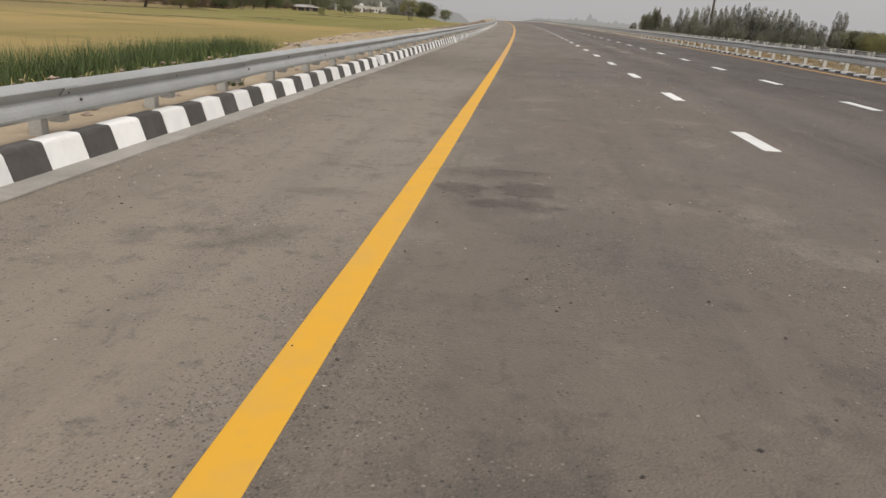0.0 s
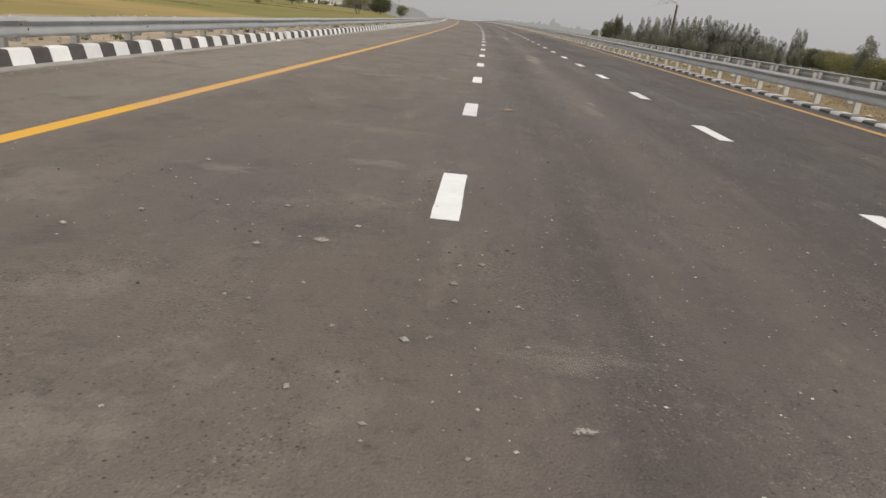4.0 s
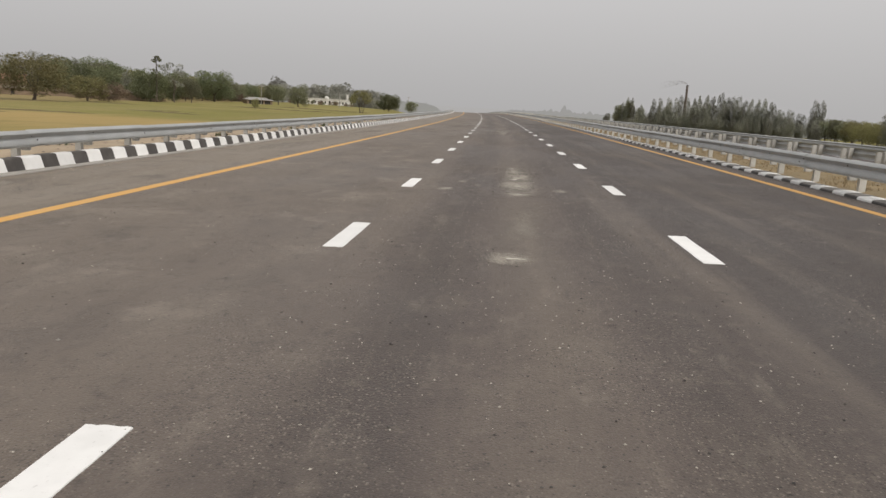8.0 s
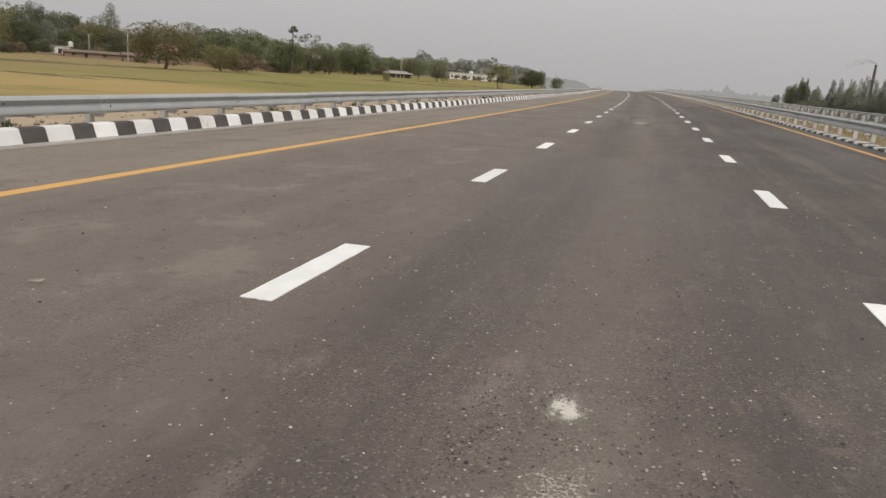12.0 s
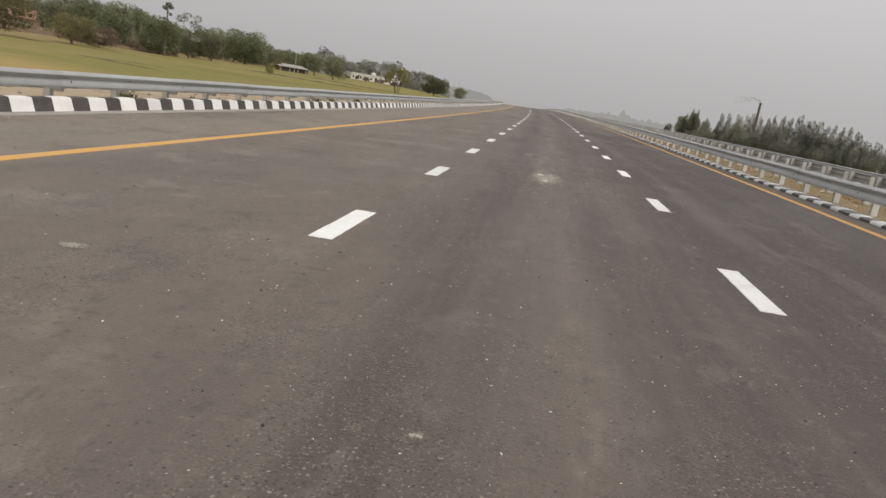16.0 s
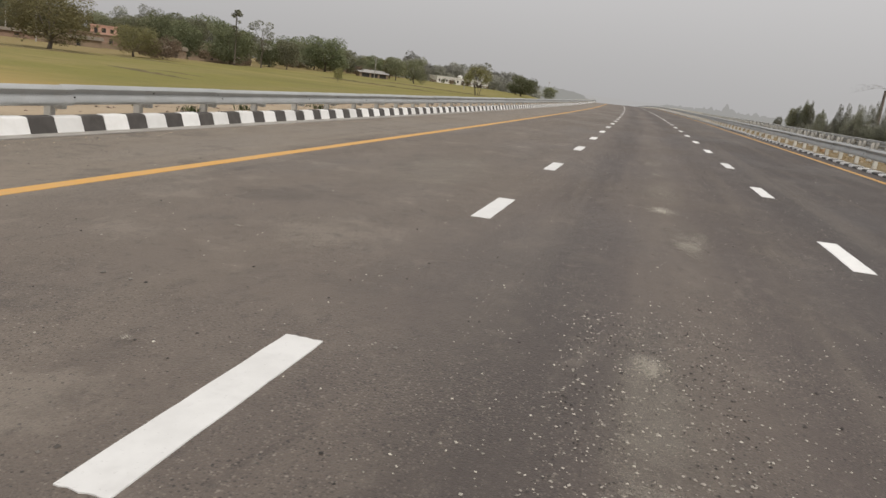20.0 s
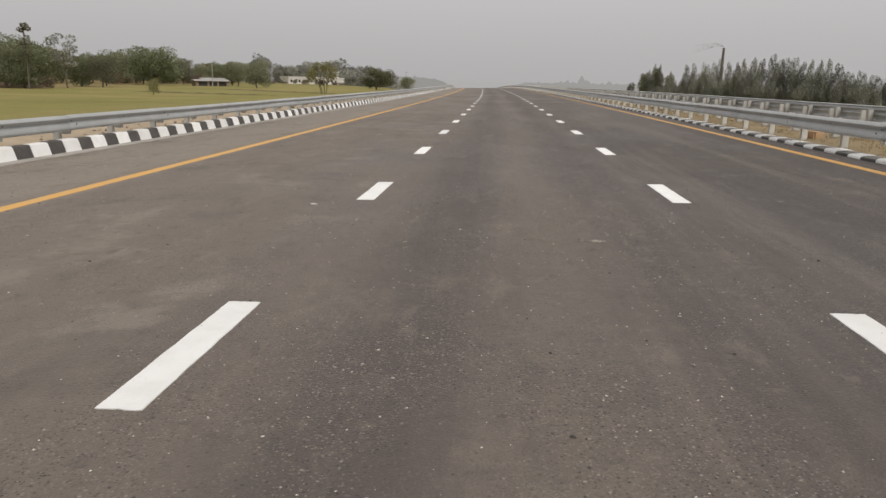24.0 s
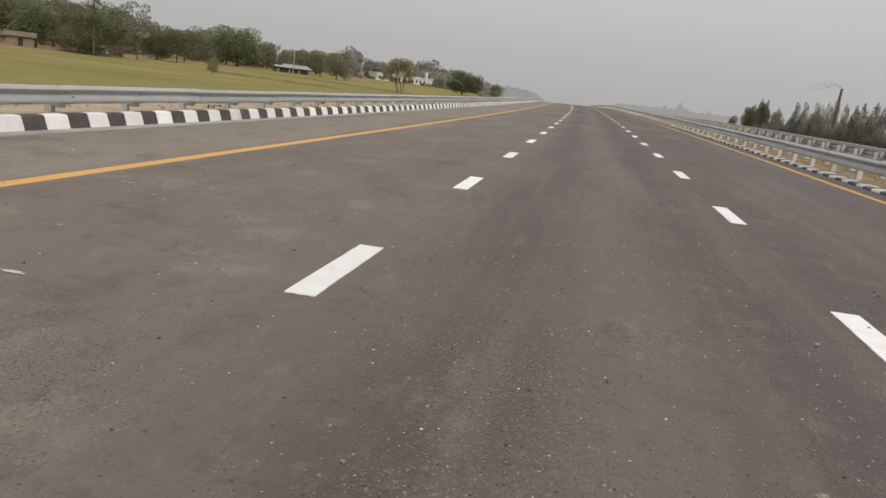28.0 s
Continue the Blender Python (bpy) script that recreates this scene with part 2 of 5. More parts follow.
    scuff = noise_node(n, l, uv, 1.0, 6, 0.76, (5.0, 1.6, 1.0))
    c = blend(n, l, ramp(n, l, scuff, 0.42, 0.33, 0.0, 0.40), c, (0.058, 0.050, 0.046))
    # stones of the wearing course, clear where the dust has been swept off
    stone = noise_node(n, l, uv, 62.0, 2, 0.6)
    bare = ramp(n, l, cluster, 0.40, 0.62, 0.25, 1.0)
    vor = n.new("ShaderNodeTexVoronoi")
    vor.inputs["Scale"].default_value = 80.0
    l.new(uv, vor.inputs["Vector"])
    vsep = n.new("ShaderNodeSeparateColor")
    l.new(vor.outputs["Color"], vsep.inputs[0])
    core = ramp(n, l, vor.outputs["Distance"], 0.60, 0.30)
    c = blend(n, l, calc(n, l, "MULTIPLY", calc(n, l, "MULTIPLY", bare, core), ramp(n, l, vsep.outputs[0], 0.60, 0.95, 0.0, 0.62)), c, (0.30, 0.264, 0.224))
    c = blend(n, l, calc(n, l, "MULTIPLY", calc(n, l, "MULTIPLY", bare, core), ramp(n, l, vsep.outputs[1], 0.60, 0.92, 0.0, 0.75)), c, (0.036, 0.032, 0.030))
    # scattered grains of pale mortar and dark binder
    grains = n.new("ShaderNodeTexVoronoi")
    grains.inputs["Scale"].default_value = 38.0
    l.new(uv, grains.inputs["Vector"])
    gsep = n.new("ShaderNodeSeparateColor")
    l.new(grains.outputs["Color"], gsep.inputs[0])
    dot = ramp(n, l, grains.outputs["Distance"], 0.34, 0.18)
    c = blend(n, l, calc(n, l, "MULTIPLY", dot, ramp(n, l, calc(n, l, "ADD", gsep.outputs[0], calc(n, l, "MULTIPLY", cluster, 0.7)), 1.24, 1.36, 0.0, 0.5)), c, (0.44, 0.405, 0.355))
    c = blend(n, l, calc(n, l, "MULTIPLY", dot, ramp(n, l, calc(n, l, "ADD", gsep.outputs[1], calc(n, l, "MULTIPLY", cluster, 0.5)), 1.10, 1.20, 0.0, 0.8)), c, (0.030, 0.028, 0.026))
    c = blend(n, l, 1.0, c, (0.90, 0.868, 0.845), "MULTIPLY")
    # the asphalt is somewhat darker between about s 8 and 22
    darker_run = calc(n, l, "MULTIPLY", ramp(n, l, sep.outputs[1], 7.5, 10.5), ramp(n, l, sep.outputs[1], 22.0, 17.0))
    c = blend(n, l, darker_run, c, blend(n, l, 1.0, c, (0.85, 0.84, 0.835), "MULTIPLY"))
    l.new(c, p.inputs["Base Color"])
    l.new(ramp(n, l, cloud, 0.3, 0.7, 0.56, 0.78), p.inputs["Roughness"])
    p.inputs["Specular IOR Level"].default_value = 0.44
    bump(n, l, p, calc(n, l, "SUBTRACT", stone, vor.outputs["Distance"]), 0.6, 0.008)
    return m


def field_material():
    m, n, l, p = shader("field_soil_and_crop")
    tc = n.new("ShaderNodeTexCoord").outputs["Object"]
    sep = n.new("ShaderNodeSeparateXYZ")
    l.new(tc, sep.inputs[0])
    big = noise_node(n, l, tc, 0.022, 4, 0.6, (1.0, 0.5, 1.0))
    band = noise_node(n, l, tc, 1.0, 3, 0.5, (0.11, 0.012, 1.0))
    mid = noise_node(n, l, tc, 0.35, 5)
    fine = noise_node(n, l, tc, 5.0, 4, 0.7)
    # harvested straw up to a ragged line, standing green crop beyond it
    ragged = calc(n, l, "MULTIPLY", calc(n, l, "SUBTRACT", band, 0.5), 34.0)
    across = calc(n, l, "ADD", calc(n, l, "ADD", sep.outputs[1], calc(n, l, "MULTIPLY", sep.outputs[0], 0.12)), ragged)
    green = ramp(n, l, across, 92.0, 108.0)
    c = blend(n, l, green, (0.360, 0.258, 0.104), (0.200, 0.184, 0.053))
    c = blend(n, l, ramp(n, l, band, 0.42, 0.6, 0.0, 0.5), c, (0.245, 0.205, 0.085))
    c = blend(n, l, calc(n, l, "MULTIPLY", ramp(n, l, green, 0.0, 1.0, 0.25, 1.0), ramp(n, l, mid, 0.45, 0.7, 0.0, 0.4)), c, (0.135, 0.135, 0.05))
    c = blend(n, l, ramp(n, l, fine, 0.35, 0.7, 0.0, 0.35), c, (0.27, 0.225, 0.11))
    rows = noise_node(n, l, tc, 1.0, 6, 0.68, (0.020, 0.055, 1.0))
    c = blend(n, l, ramp(n, l, rows, 0.52, 0.66, 0.0, 0.36), c, (0.35, 0.262, 0.12))
    c = blend(n, l, ramp(n, l, rows, 0.45, 0.34, 0.0, 0.5), c, (0.155, 0.138, 0.052))
    # trodden bare earth along the village, and plots of cut straw with ragged edges
    margin = calc(n, l, "ADD", calc(n, l, "ADD", sep.outputs[0], calc(n, l, "MULTIPLY", sep.outputs[1], 0.16)), calc(n, l, "MULTIPLY", calc(n, l, "SUBTRACT", mid, 0.5), 26.0))
    c = blend(n, l, ramp(n, l, margin, -62.0, -74.0, 0.0, 0.70), c, (0.255, 0.190, 0.098))
    plot = noise_node(n, l, tc, 1.0, 3, 0.55, (0.030, 0.010, 1.0))
    c = blend(n, l, calc(n, l, "MULTIPLY", ramp(n, l, green, 0.9, 0.1), ramp(n, l, plot, 0.54, 0.60, 0.0, 0.45)), c, (0.215, 0.180, 0.062))
    l.new(c, p.inputs["Base Color"])
    p.inputs["Roughness"].default_value = 0.95
    p.inputs["Specular IOR Level"].default_value = 0.1
    bump(n, l, p, fine, 0.6, 0.08)
    return m


def dust_material(name, colour, lo, hi, strength, grain=-1.3):
    m, n, l, p = shader(name)
    tc = n.new("ShaderNodeTexCoord").outputs["Object"]
    pos = n.new("ShaderNodeNewGeometry").outputs["Position"]
    length = n.new("ShaderNodeVectorMath")
    length.operation = "LENGTH"
    warp = n.new("ShaderNodeTexNoise")
    warp.inputs["Scale"].default_value, warp.inputs["Detail"].default_value = 1.5, 4.0
    own = n.new("ShaderNodeVectorMath")
    own.operation = "MULTIPLY_ADD"
    l.new(n.new("ShaderNodeObjectInfo").outputs["Random"], own.inputs[0])
    own.inputs[1].default_value = (40.0, 23.0, 11.0)
    l.new(tc, own.inputs[2])
    l.new(own.outputs[0], warp.inputs["Vector"])
    off = n.new("ShaderNodeVectorMath")
    off.operation = "MULTIPLY_ADD"
    l.new(warp.outputs["Color"], off.inputs[0])
    off.inputs[1].default_value, off.inputs[2].default_value = (1.3, 1.3, 0.0), (-0.65, -0.65, 0.0)
    moved = n.new("ShaderNodeVectorMath")
    moved.operation = "ADD"
    l.new(tc, moved.inputs[0])
    l.new(off.outputs[0], moved.inputs[1])
    l.new(moved.outputs[0], length.inputs[0])
    rim = n.new("ShaderNodeVectorMath")
    rim.operation = "LENGTH"
    l.new(tc, rim.inputs[0])
    fall = calc(n, l, "MULTIPLY", ramp(n, l, length.outputs["Value"], 0.95, 0.1), ramp(n, l, rim.outputs["Value"], 1.0, 0.75))
    cell = n.new("ShaderNodeTexVoronoi")
    cell.inputs["Scale"].default_value = 75.0
    l.new(pos, cell.inputs["Vector"])
    speck = calc(n, l, "SUBTRACT", cell.outputs["Distance"], 0.45)
    wisp = calc(n, l, "SUBTRACT", noise_node(n, l, pos, 5.0, 4, 0.7), 0.5)
    body = calc(n, l, "ADD", calc(n, l, "MULTIPLY", fall, 0.75), calc(n, l, "ADD", calc(n, l, "MULTIPLY", speck, grain), calc(n, l, "MULTIPLY", wisp, 1.3)))
    f = calc(n, l, "MULTIPLY", calc(n, l, "MAXIMUM", ramp(n, l, body, lo, hi), calc(n, l, "MULTIPLY", fall, 0.2)), calc(n, l, "MULTIPLY", ramp(n, l, rim.outputs["Value"], 1.0, 0.7), strength))
    p.inputs["Base Color"].default_value = (*colour, 1)
    p.inputs["Roughness"].default_value = 0.95
    l.new(f, p.inputs["Alpha"])
    return m


def paint_material(name, a, b, worn, amount=0.5, chip=30.0):
    m, n, l, p = shader(name)
    tc = n.new("ShaderNodeTexCoord").outputs["Object"]
    r = n.new("ShaderNodeObjectInfo").outputs["Random"]
    shift = n.new("ShaderNodeVectorMath")
    shift.operation = "ADD"
    l.new(tc, shift.inputs[0])
    comb = n.new("ShaderNodeCombineXYZ")
    l.new(calc(n, l, "MULTIPLY", r, 50.0), comb.inputs[0])
    l.new(comb.outputs[0], shift.inputs[1])
    v = shift.outputs[0]
    c = blend(n, l, ramp(n, l, noise_node(n, l, v, 4.0, 5), 0.35, 0.7), a, b)
    c = blend(n, l, ramp(n, l, noise_node(n, l, v, chip, 4, 0.7), 0.60, 0.74, 0.0, amount), c, worn)
    c = blend(n, l, ramp(n, l, noise_node(n, l, v, 1.7, 4, 0.7), 0.56, 0.75, 0.0, amount * 0.7), c, worn)
    h = n.new("ShaderNodeHueSaturation")
    l.new(ramp(n, l, r, 0.0, 1.0, 0.88, 1.06), h.inputs["Value"])
    l.new(c, h.inputs["Color"])
    l.new(h.outputs[0], p.inputs["Base Color"])
    p.inputs["Roughness"].default_value = 0.7
    bump(n, l, p, noise_node(n, l, v, 60.0, 3), 0.25, 0.004)
    return m


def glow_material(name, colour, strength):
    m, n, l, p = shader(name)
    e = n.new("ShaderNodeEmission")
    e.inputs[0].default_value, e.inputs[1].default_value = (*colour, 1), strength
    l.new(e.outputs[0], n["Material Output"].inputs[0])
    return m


ASPHALT = asphalt_material()
FIELD = field_material()
WHITE_LINE = paint_material("white_thermoplastic", (0.80, 0.79, 0.77), (0.73, 0.72, 0.70), (0.30, 0.28, 0.26), 0.35, 45.0)
YELLOW_LINE = paint_material("yellow_thermoplastic", (0.68, 0.355, 0.022), (0.63, 0.345, 0.045), (0.50, 0.32, 0.12), 0.35, 20.0)
DUSTY_YELLOW = paint_material("dusty_yellow_thermoplastic", (0.60, 0.325, 0.080), (0.55, 0.325, 0.110), (0.42, 0.32, 0.20), 0.5, 20.0)
KERB_WHITE = paint_material("white_kerb_paint", (0.83, 0.82, 0.80), (0.77, 0.76, 0.735), (0.46, 0.43, 0.39), 0.28)
KERB_CHIPPED = paint_material("chipped_kerb_paint", (0.74, 0.73, 0.70), (0.62, 0.60, 0.57), (0.22, 0.20, 0.18), 0.95, 9.0)
KERB_BLACK = paint_material("black_kerb_paint", (0.066, 0.058, 0.053), (0.088, 0.079, 0.072), (0.20, 0.182, 0.16), 0.45)
KERB_GREY = paint_material("worn_black_kerb_paint", (0.062, 0.058, 0.055), (0.090, 0.084, 0.078), (0.22, 0.20, 0.18), 0.5)
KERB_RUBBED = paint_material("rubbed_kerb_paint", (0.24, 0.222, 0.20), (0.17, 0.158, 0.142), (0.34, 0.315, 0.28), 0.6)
BROKEN_CONCRETE = surface("broken_concrete", (0.19, 0.16, 0.13), (0.10, 0.088, 0.075), 9.0, 40.0, 0.95, relief=0.6, grime=(0.07, 0.06, 0.05))
CONCRETE = surface("concrete", (0.40, 0.375, 0.34), (0.32, 0.30, 0.27), 2.0, 50.0, 0.9, grime=(0.24, 0.22, 0.19))
STEEL = surface("galvanised_steel", (0.47, 0.478, 0.474), (0.41, 0.417, 0.412), 1.2, 60.0, 0.46, 0.30, 0.03, grime=(0.38, 0.365, 0.335), own=0.05)
POST_STEEL = surface("dusty_post_steel", (0.60, 0.585, 0.54), (0.52, 0.50, 0.455), 6.0, 70.0, 0.75, 0.0, 0.1, grime=(0.45, 0.40, 0.33), own=0.1)
GREY_STEEL = surface("weathered_grey_steel", (0.50, 0.49, 0.46), (0.42, 0.41, 0.38), 6.0, 70.0, 0.7, 0.1, 0.1, grime=(0.36, 0.33, 0.28), own=0.1)
BOLT_STEEL = surface("dark_bolt", (0.12, 0.11, 0.10), (0.07, 0.065, 0.06), 20.0, 90.0, 0.6, 0.6, 0.0)
SAND = surface("sandy_verge", (0.42, 0.33, 0.225), (0.34, 0.265, 0.18), 0.7, 22.0, 0.95, grime=(0.25, 0.20, 0.14))
BANK = surface("dry_bank", (0.27, 0.215, 0.12), (0.19, 0.175, 0.075), 0.35, 9.0, 0.95, relief=0.8, grime=(0.12, 0.13, 0.05))
BUND = surface("dark_field_bank", (0.150, 0.118, 0.058), (0.118, 0.104, 0.046), 0.35, 9.0, 0.95, relief=0.8, grime=(0.16, 0.13, 0.06))
MEDIAN = surface("median_soil", (0.265, 0.196, 0.100), (0.200, 0.152, 0.080), 0.8, 14.0, 0.95, relief=0.8, grime=(0.19, 0.15, 0.08))
RUBBLE = surface("rubble", (0.45, 0.37, 0.28), (0.33, 0.26, 0.19), 2.0, 30.0, 0.95, own=0.3, leaf=True)
PALE_GRIT = surface("pale_grit", (0.44, 0.405, 0.355), (0.31, 0.28, 0.245), 9.0, 60.0, 0.9, relief=0, own=0.35, leaf=True)
MORTAR = surface("pale_mortar", (0.60, 0.57, 0.52), (0.48, 0.45, 0.40), 9.0, 60.0, 0.9, relief=0, own=0.25, leaf=True)
DARK_GRIT = surface("dark_grit", (0.05, 0.046, 0.043), (0.09, 0.08, 0.07), 9.0, 60.0, 0.9, relief=0, own=0.3, leaf=True)
DUST = dust_material("cement_dust", (0.46, 0.42, 0.355), 0.20, 0.95, 0.62, 1.6)
SPILT = dust_material("spilt_cement", (0.58, 0.55, 0.48), 0.20, 0.75, 0.9, 0.35)
THIN_DUST = dust_material("thin_dust", (0.34, 0.305, 0.258), 0.20, 1.0, 0.36, 0.7)
STAIN = dust_material("dark_stain", (0.060, 0.054, 0.05), 0.1, 1.0, 0.2, -0.3)
SWEPT = dust_material("damp_swept_patch", (0.062, 0.052, 0.047), 0.20, 0.48, 0.22, -0.05)
TAN_DUST = dust_material("tan_sand_film", (0.34, 0.255, 0.165), 0.25, 0.7, 0.85)
YELLOW_SAND = surface("brown_sand", (0.33, 0.25, 0.165), (0.27, 0.205, 0.135), 12.0, 80.0, 0.95)
BARK = surface("bark", (0.16, 0.13, 0.10), (0.10, 0.082, 0.065), 2.0, 12.0, 0.95, own=0.2)
PALE_BARK = surface("pale_bark", (0.36, 0.33, 0.29), (0.25, 0.22, 0.19), 1.5, 9.0, 0.9, own=0.15)
# tree leaf colours are lifted to stand for the haze over them
LEAF_DARK = surface("mango_leaves", (0.205, 0.222, 0.122), (0.168, 0.182, 0.098), 0.3, 3.0, 0.75, relief=0, own=0.13, leaf=True)
LEAF_OLIVE = surface("olive_leaves", (0.258, 0.240, 0.112), (0.222, 0.206, 0.096), 0.3, 3.0, 0.8, relief=0, own=0.16, leaf=True)
LEAF_GREY = surface("hazed_eucalyptus_leaves", (0.285, 0.285, 0.228), (0.240, 0.240, 0.192), 0.3, 3.0, 0.7, relief=0, own=0.24, leaf=True)
LEAF_NEEM = surface("neem_leaves", (0.256, 0.260, 0.160), (0.215, 0.218, 0.134), 0.3, 3.0, 0.75, relief=0, own=0.13, leaf=True)
LEAF_DRY = surface("dry_brown_leaves", (0.290, 0.222, 0.155), (0.235, 0.180, 0.128), 0.3, 3.0, 0.85, relief=0, own=0.24, leaf=True)
# leaves of the farthest trees, with haze greyed into their colour
LEAF_PALE = surface("hazed_far_leaves", (0.340, 0.335, 0.290), (0.290, 0.286, 0.245), 0.3, 3.0, 0.8, relief=0, own=0.2, leaf=True)
GREEN_REED = surface("green_reeds", (0.115, 0.17, 0.045), (0.075, 0.12, 0.032), 0.4, 4.0, 0.7, relief=0, own=0.35, leaf=True)
DRY_GRASS = surface("dry_grass", (0.36, 0.275, 0.125), (0.27, 0.20, 0.09), 0.6, 5.0, 0.9, relief=0, own=0.35, leaf=True)
WEED = surface("weed_leaves", (0.10, 0.14, 0.045), (0.08, 0.10, 0.035), 2.0, 9.0, 0.7, relief=0, own=0.35, leaf=True)
BLOCK_BRICK = surface("tan_brick", (0.52, 0.34, 0.20), (0.44, 0.29, 0.17), 5.0, 30.0, 0.95, grime=(0.36, 0.27, 0.18))
BRICK = surface("old_brickwork", (0.30, 0.20, 0.145), (0.24, 0.165, 0.125), 0.8, 8.0, 0.9, grime=(0.20, 0.16, 0.13))
PINK = surface("salmon_plaster", (0.56, 0.33, 0.25), (0.47, 0.28, 0.215), 0.7, 12.0, 0.85, grime=(0.40, 0.27, 0.21))
WHITEWASH = surface("whitewash", (0.72, 0.70, 0.66), (0.63, 0.60, 0.56), 0.5, 10.0, 0.85, grime=(0.45, 0.41, 0.36))
MUD = surface("mud_plaster", (0.29, 0.215, 0.15), (0.23, 0.17, 0.12), 0.6, 10.0, 0.95, grime=(0.21, 0.16, 0.12))
THATCH = surface("grey_thatch", (0.185, 0.148, 0.105), (0.135, 0.108, 0.082), 1.0, 12.0, 0.95, relief=0.8)
SHEET = surface("pale_sheet_roof", (0.45, 0.43, 0.40), (0.37, 0.35, 0.325), 0.7, 15.0, 0.6, 0.3, grime=(0.36, 0.31, 0.26))
DARK_OPENING = surface("dark_interior", (0.035, 0.032, 0.03), (0.05, 0.045, 0.04), 2.0, 12.0, 0.9)
WOOD = surface("weathered_wood", (0.20, 0.16, 0.12), (0.14, 0.11, 0.085), 2.0, 16.0, 0.9)
# sooty brick, lightened in its colour for the haze before the chimney
KILN_BRICK = surface("hazed_sooty_kiln_brick", (0.155, 0.125, 0.11), (0.12, 0.10, 0.088), 0.3, 5.0, 0.95)
# backdrop colours that glow, with the haze already mixed into them
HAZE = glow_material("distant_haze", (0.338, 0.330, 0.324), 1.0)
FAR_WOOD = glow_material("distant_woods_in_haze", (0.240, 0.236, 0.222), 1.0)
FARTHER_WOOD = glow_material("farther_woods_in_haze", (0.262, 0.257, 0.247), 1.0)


# ---- mesh helpers ----
def mesh_of(name, verts, faces, material, smooth=False):
    me = bpy.data.meshes.new(name)
    me.from_pydata(verts, [], faces)
    me.materials.append(material)
    if smooth:
        me.polygons.foreach_set("use_smooth", [True] * len(me.polygons))
    me.update()
    return me


def place(name, me, parent=None, m=None, label="", kind=""):
    ob = new(name, me)
    ob.parent = parent
    if m is not None:
        ob.matrix_basis = m
    return tagged(ob, label, kind=kind)


def part(name, bm, material, parent, label="", m=None):
    me = bpy.data.meshes.new(name)
    bm.to_mesh(me)
    bm.free()
    me.materials.append(material)
    return place(name, me, parent, m, label)


def thing(name, label, category, m=None, group="", kind=""):
    ob = new(name)
    ob.empty_display_size = 0.2
    if m is not None:
        ob.matrix_basis = m
    return tagged(ob, label, category, group, kind)


def box(bm, x0, x1, y0, y1, z0, z1, bevel=0.0):
    v = bmesh.ops.create_cube(bm, size=1.0, matrix=Matrix.Translation(((x0 + x1) / 2, (y0 + y1) / 2, (z0 + z1) / 2)) @ Matrix.Diagonal((x1 - x0, y1 - y0, z1 - z0, 1)))["verts"]
    if bevel:
        bmesh.ops.bevel(bm, geom=list({e for p in v for e in p.link_edges}), offset=bevel, segments=2, affect="EDGES")


def tube(verts, faces, points, radii, sides=7):
    """A tapered tube through points, added to the lists."""
    base = len(verts)
    for i, (p, r) in enumerate(zip(points, radii)):
        d = (points[min(i + 1, len(points) - 1)] - points[max(i - 1, 0)]).normalized()
        a = d.orthogonal().normalized()
        b = d.cross(a)
        for k in range(sides):
            t = 2 * math.pi * k / sides
            verts.append(p + (a * math.cos(t) + b * math.sin(t)) * r)
    for i in range(len(points) - 1):
        for k in range(sides):
            q = base + i * sides
            faces.append((q + k, q + (k + 1) % sides, q + sides + (k + 1) % sides, q + sides + k))
    faces.append(tuple(base + (len(points) - 1) * sides + k for k in range(sides)))


def strip(name, points, s0, s1, step, material, parent=None, label="", kind="", uv=False, wobble=0.0):
    """A surface swept along the road from a cross-section of (u, z) points."""
    n = int((s1 - s0) / step) + 1
    rng = random.Random(name + str(s0))
    verts, faces = [], []
    for i in range(n):
        s = s0 + (s1 - s0) * i / (n - 1)
        for k, (u, z) in enumerate(points):
            e = wobble * (0 < k < len(points) - 1)
            verts.append(wp(s, u + rng.uniform(-e, e), z + rng.uniform(-e, e) * 0.5))
    w = len(points)
    for i in range(n - 1):
        for k in range(w - 1):
            faces.append((i * w + k, i * w + k + 1, (i + 1) * w + k + 1, (i + 1) * w + k))
    me = mesh_of(name, verts, faces, material)
    if uv:
        layer = me.uv_layers.new(name="road")
        cs = [(points[i % w][0], s0 + (s1 - s0) * (i // w) / (n - 1)) for i in range(len(verts))]
        idx = np.empty(len(me.loops), dtype=np.int32)
        me.loops.foreach_get("vertex_index", idx)
        layer.data.foreach_set("uv", np.array(cs, dtype=np.float32)[idx].ravel())
    return place(name, me, parent, None, label, kind)


def prism(profile, length, material, name, cap=True):
    """A mesh with a closed (x, z) profile, swept along y."""
    w = len(profile)
    verts = [(x, y, z) for y in (0, length) for x, z in profile]
    faces = [(k, (k + 1) % w, w + (k + 1) % w, w + k) for k in range(w)]
    if cap:
        faces += [tuple(range(w))[::-1], tuple(range(w, 2 * w))]
    return mesh_of(name, verts, faces, material)


def swept(name, profile, spans, material, parent=None, label="", kind="", zs=0.0, us=0.0):
    """Many straight pieces of one closed profile, joined: spans are (s, length)."""
    verts, faces = [], []
    w = len(profile)
    for s, length in spans:
        b = len(verts)
        for e in (s, s + length):
            verts += [wp(e, us + x, zs + z) for x, z in profile]
        faces += [(b + k, b + (k + 1) % w, b + w + (k + 1) % w, b + w + k) for k in range(w)]
        faces += [tuple(range(b, b + w))[::-1], tuple(range(b + w, b + 2 * w))]
    return place(name, mesh_of(name, verts, faces, material), parent, None, label, kind)


# ---- ground, banks and road ----
S0, S1 = -45.0, 420.0
far = 2600.0


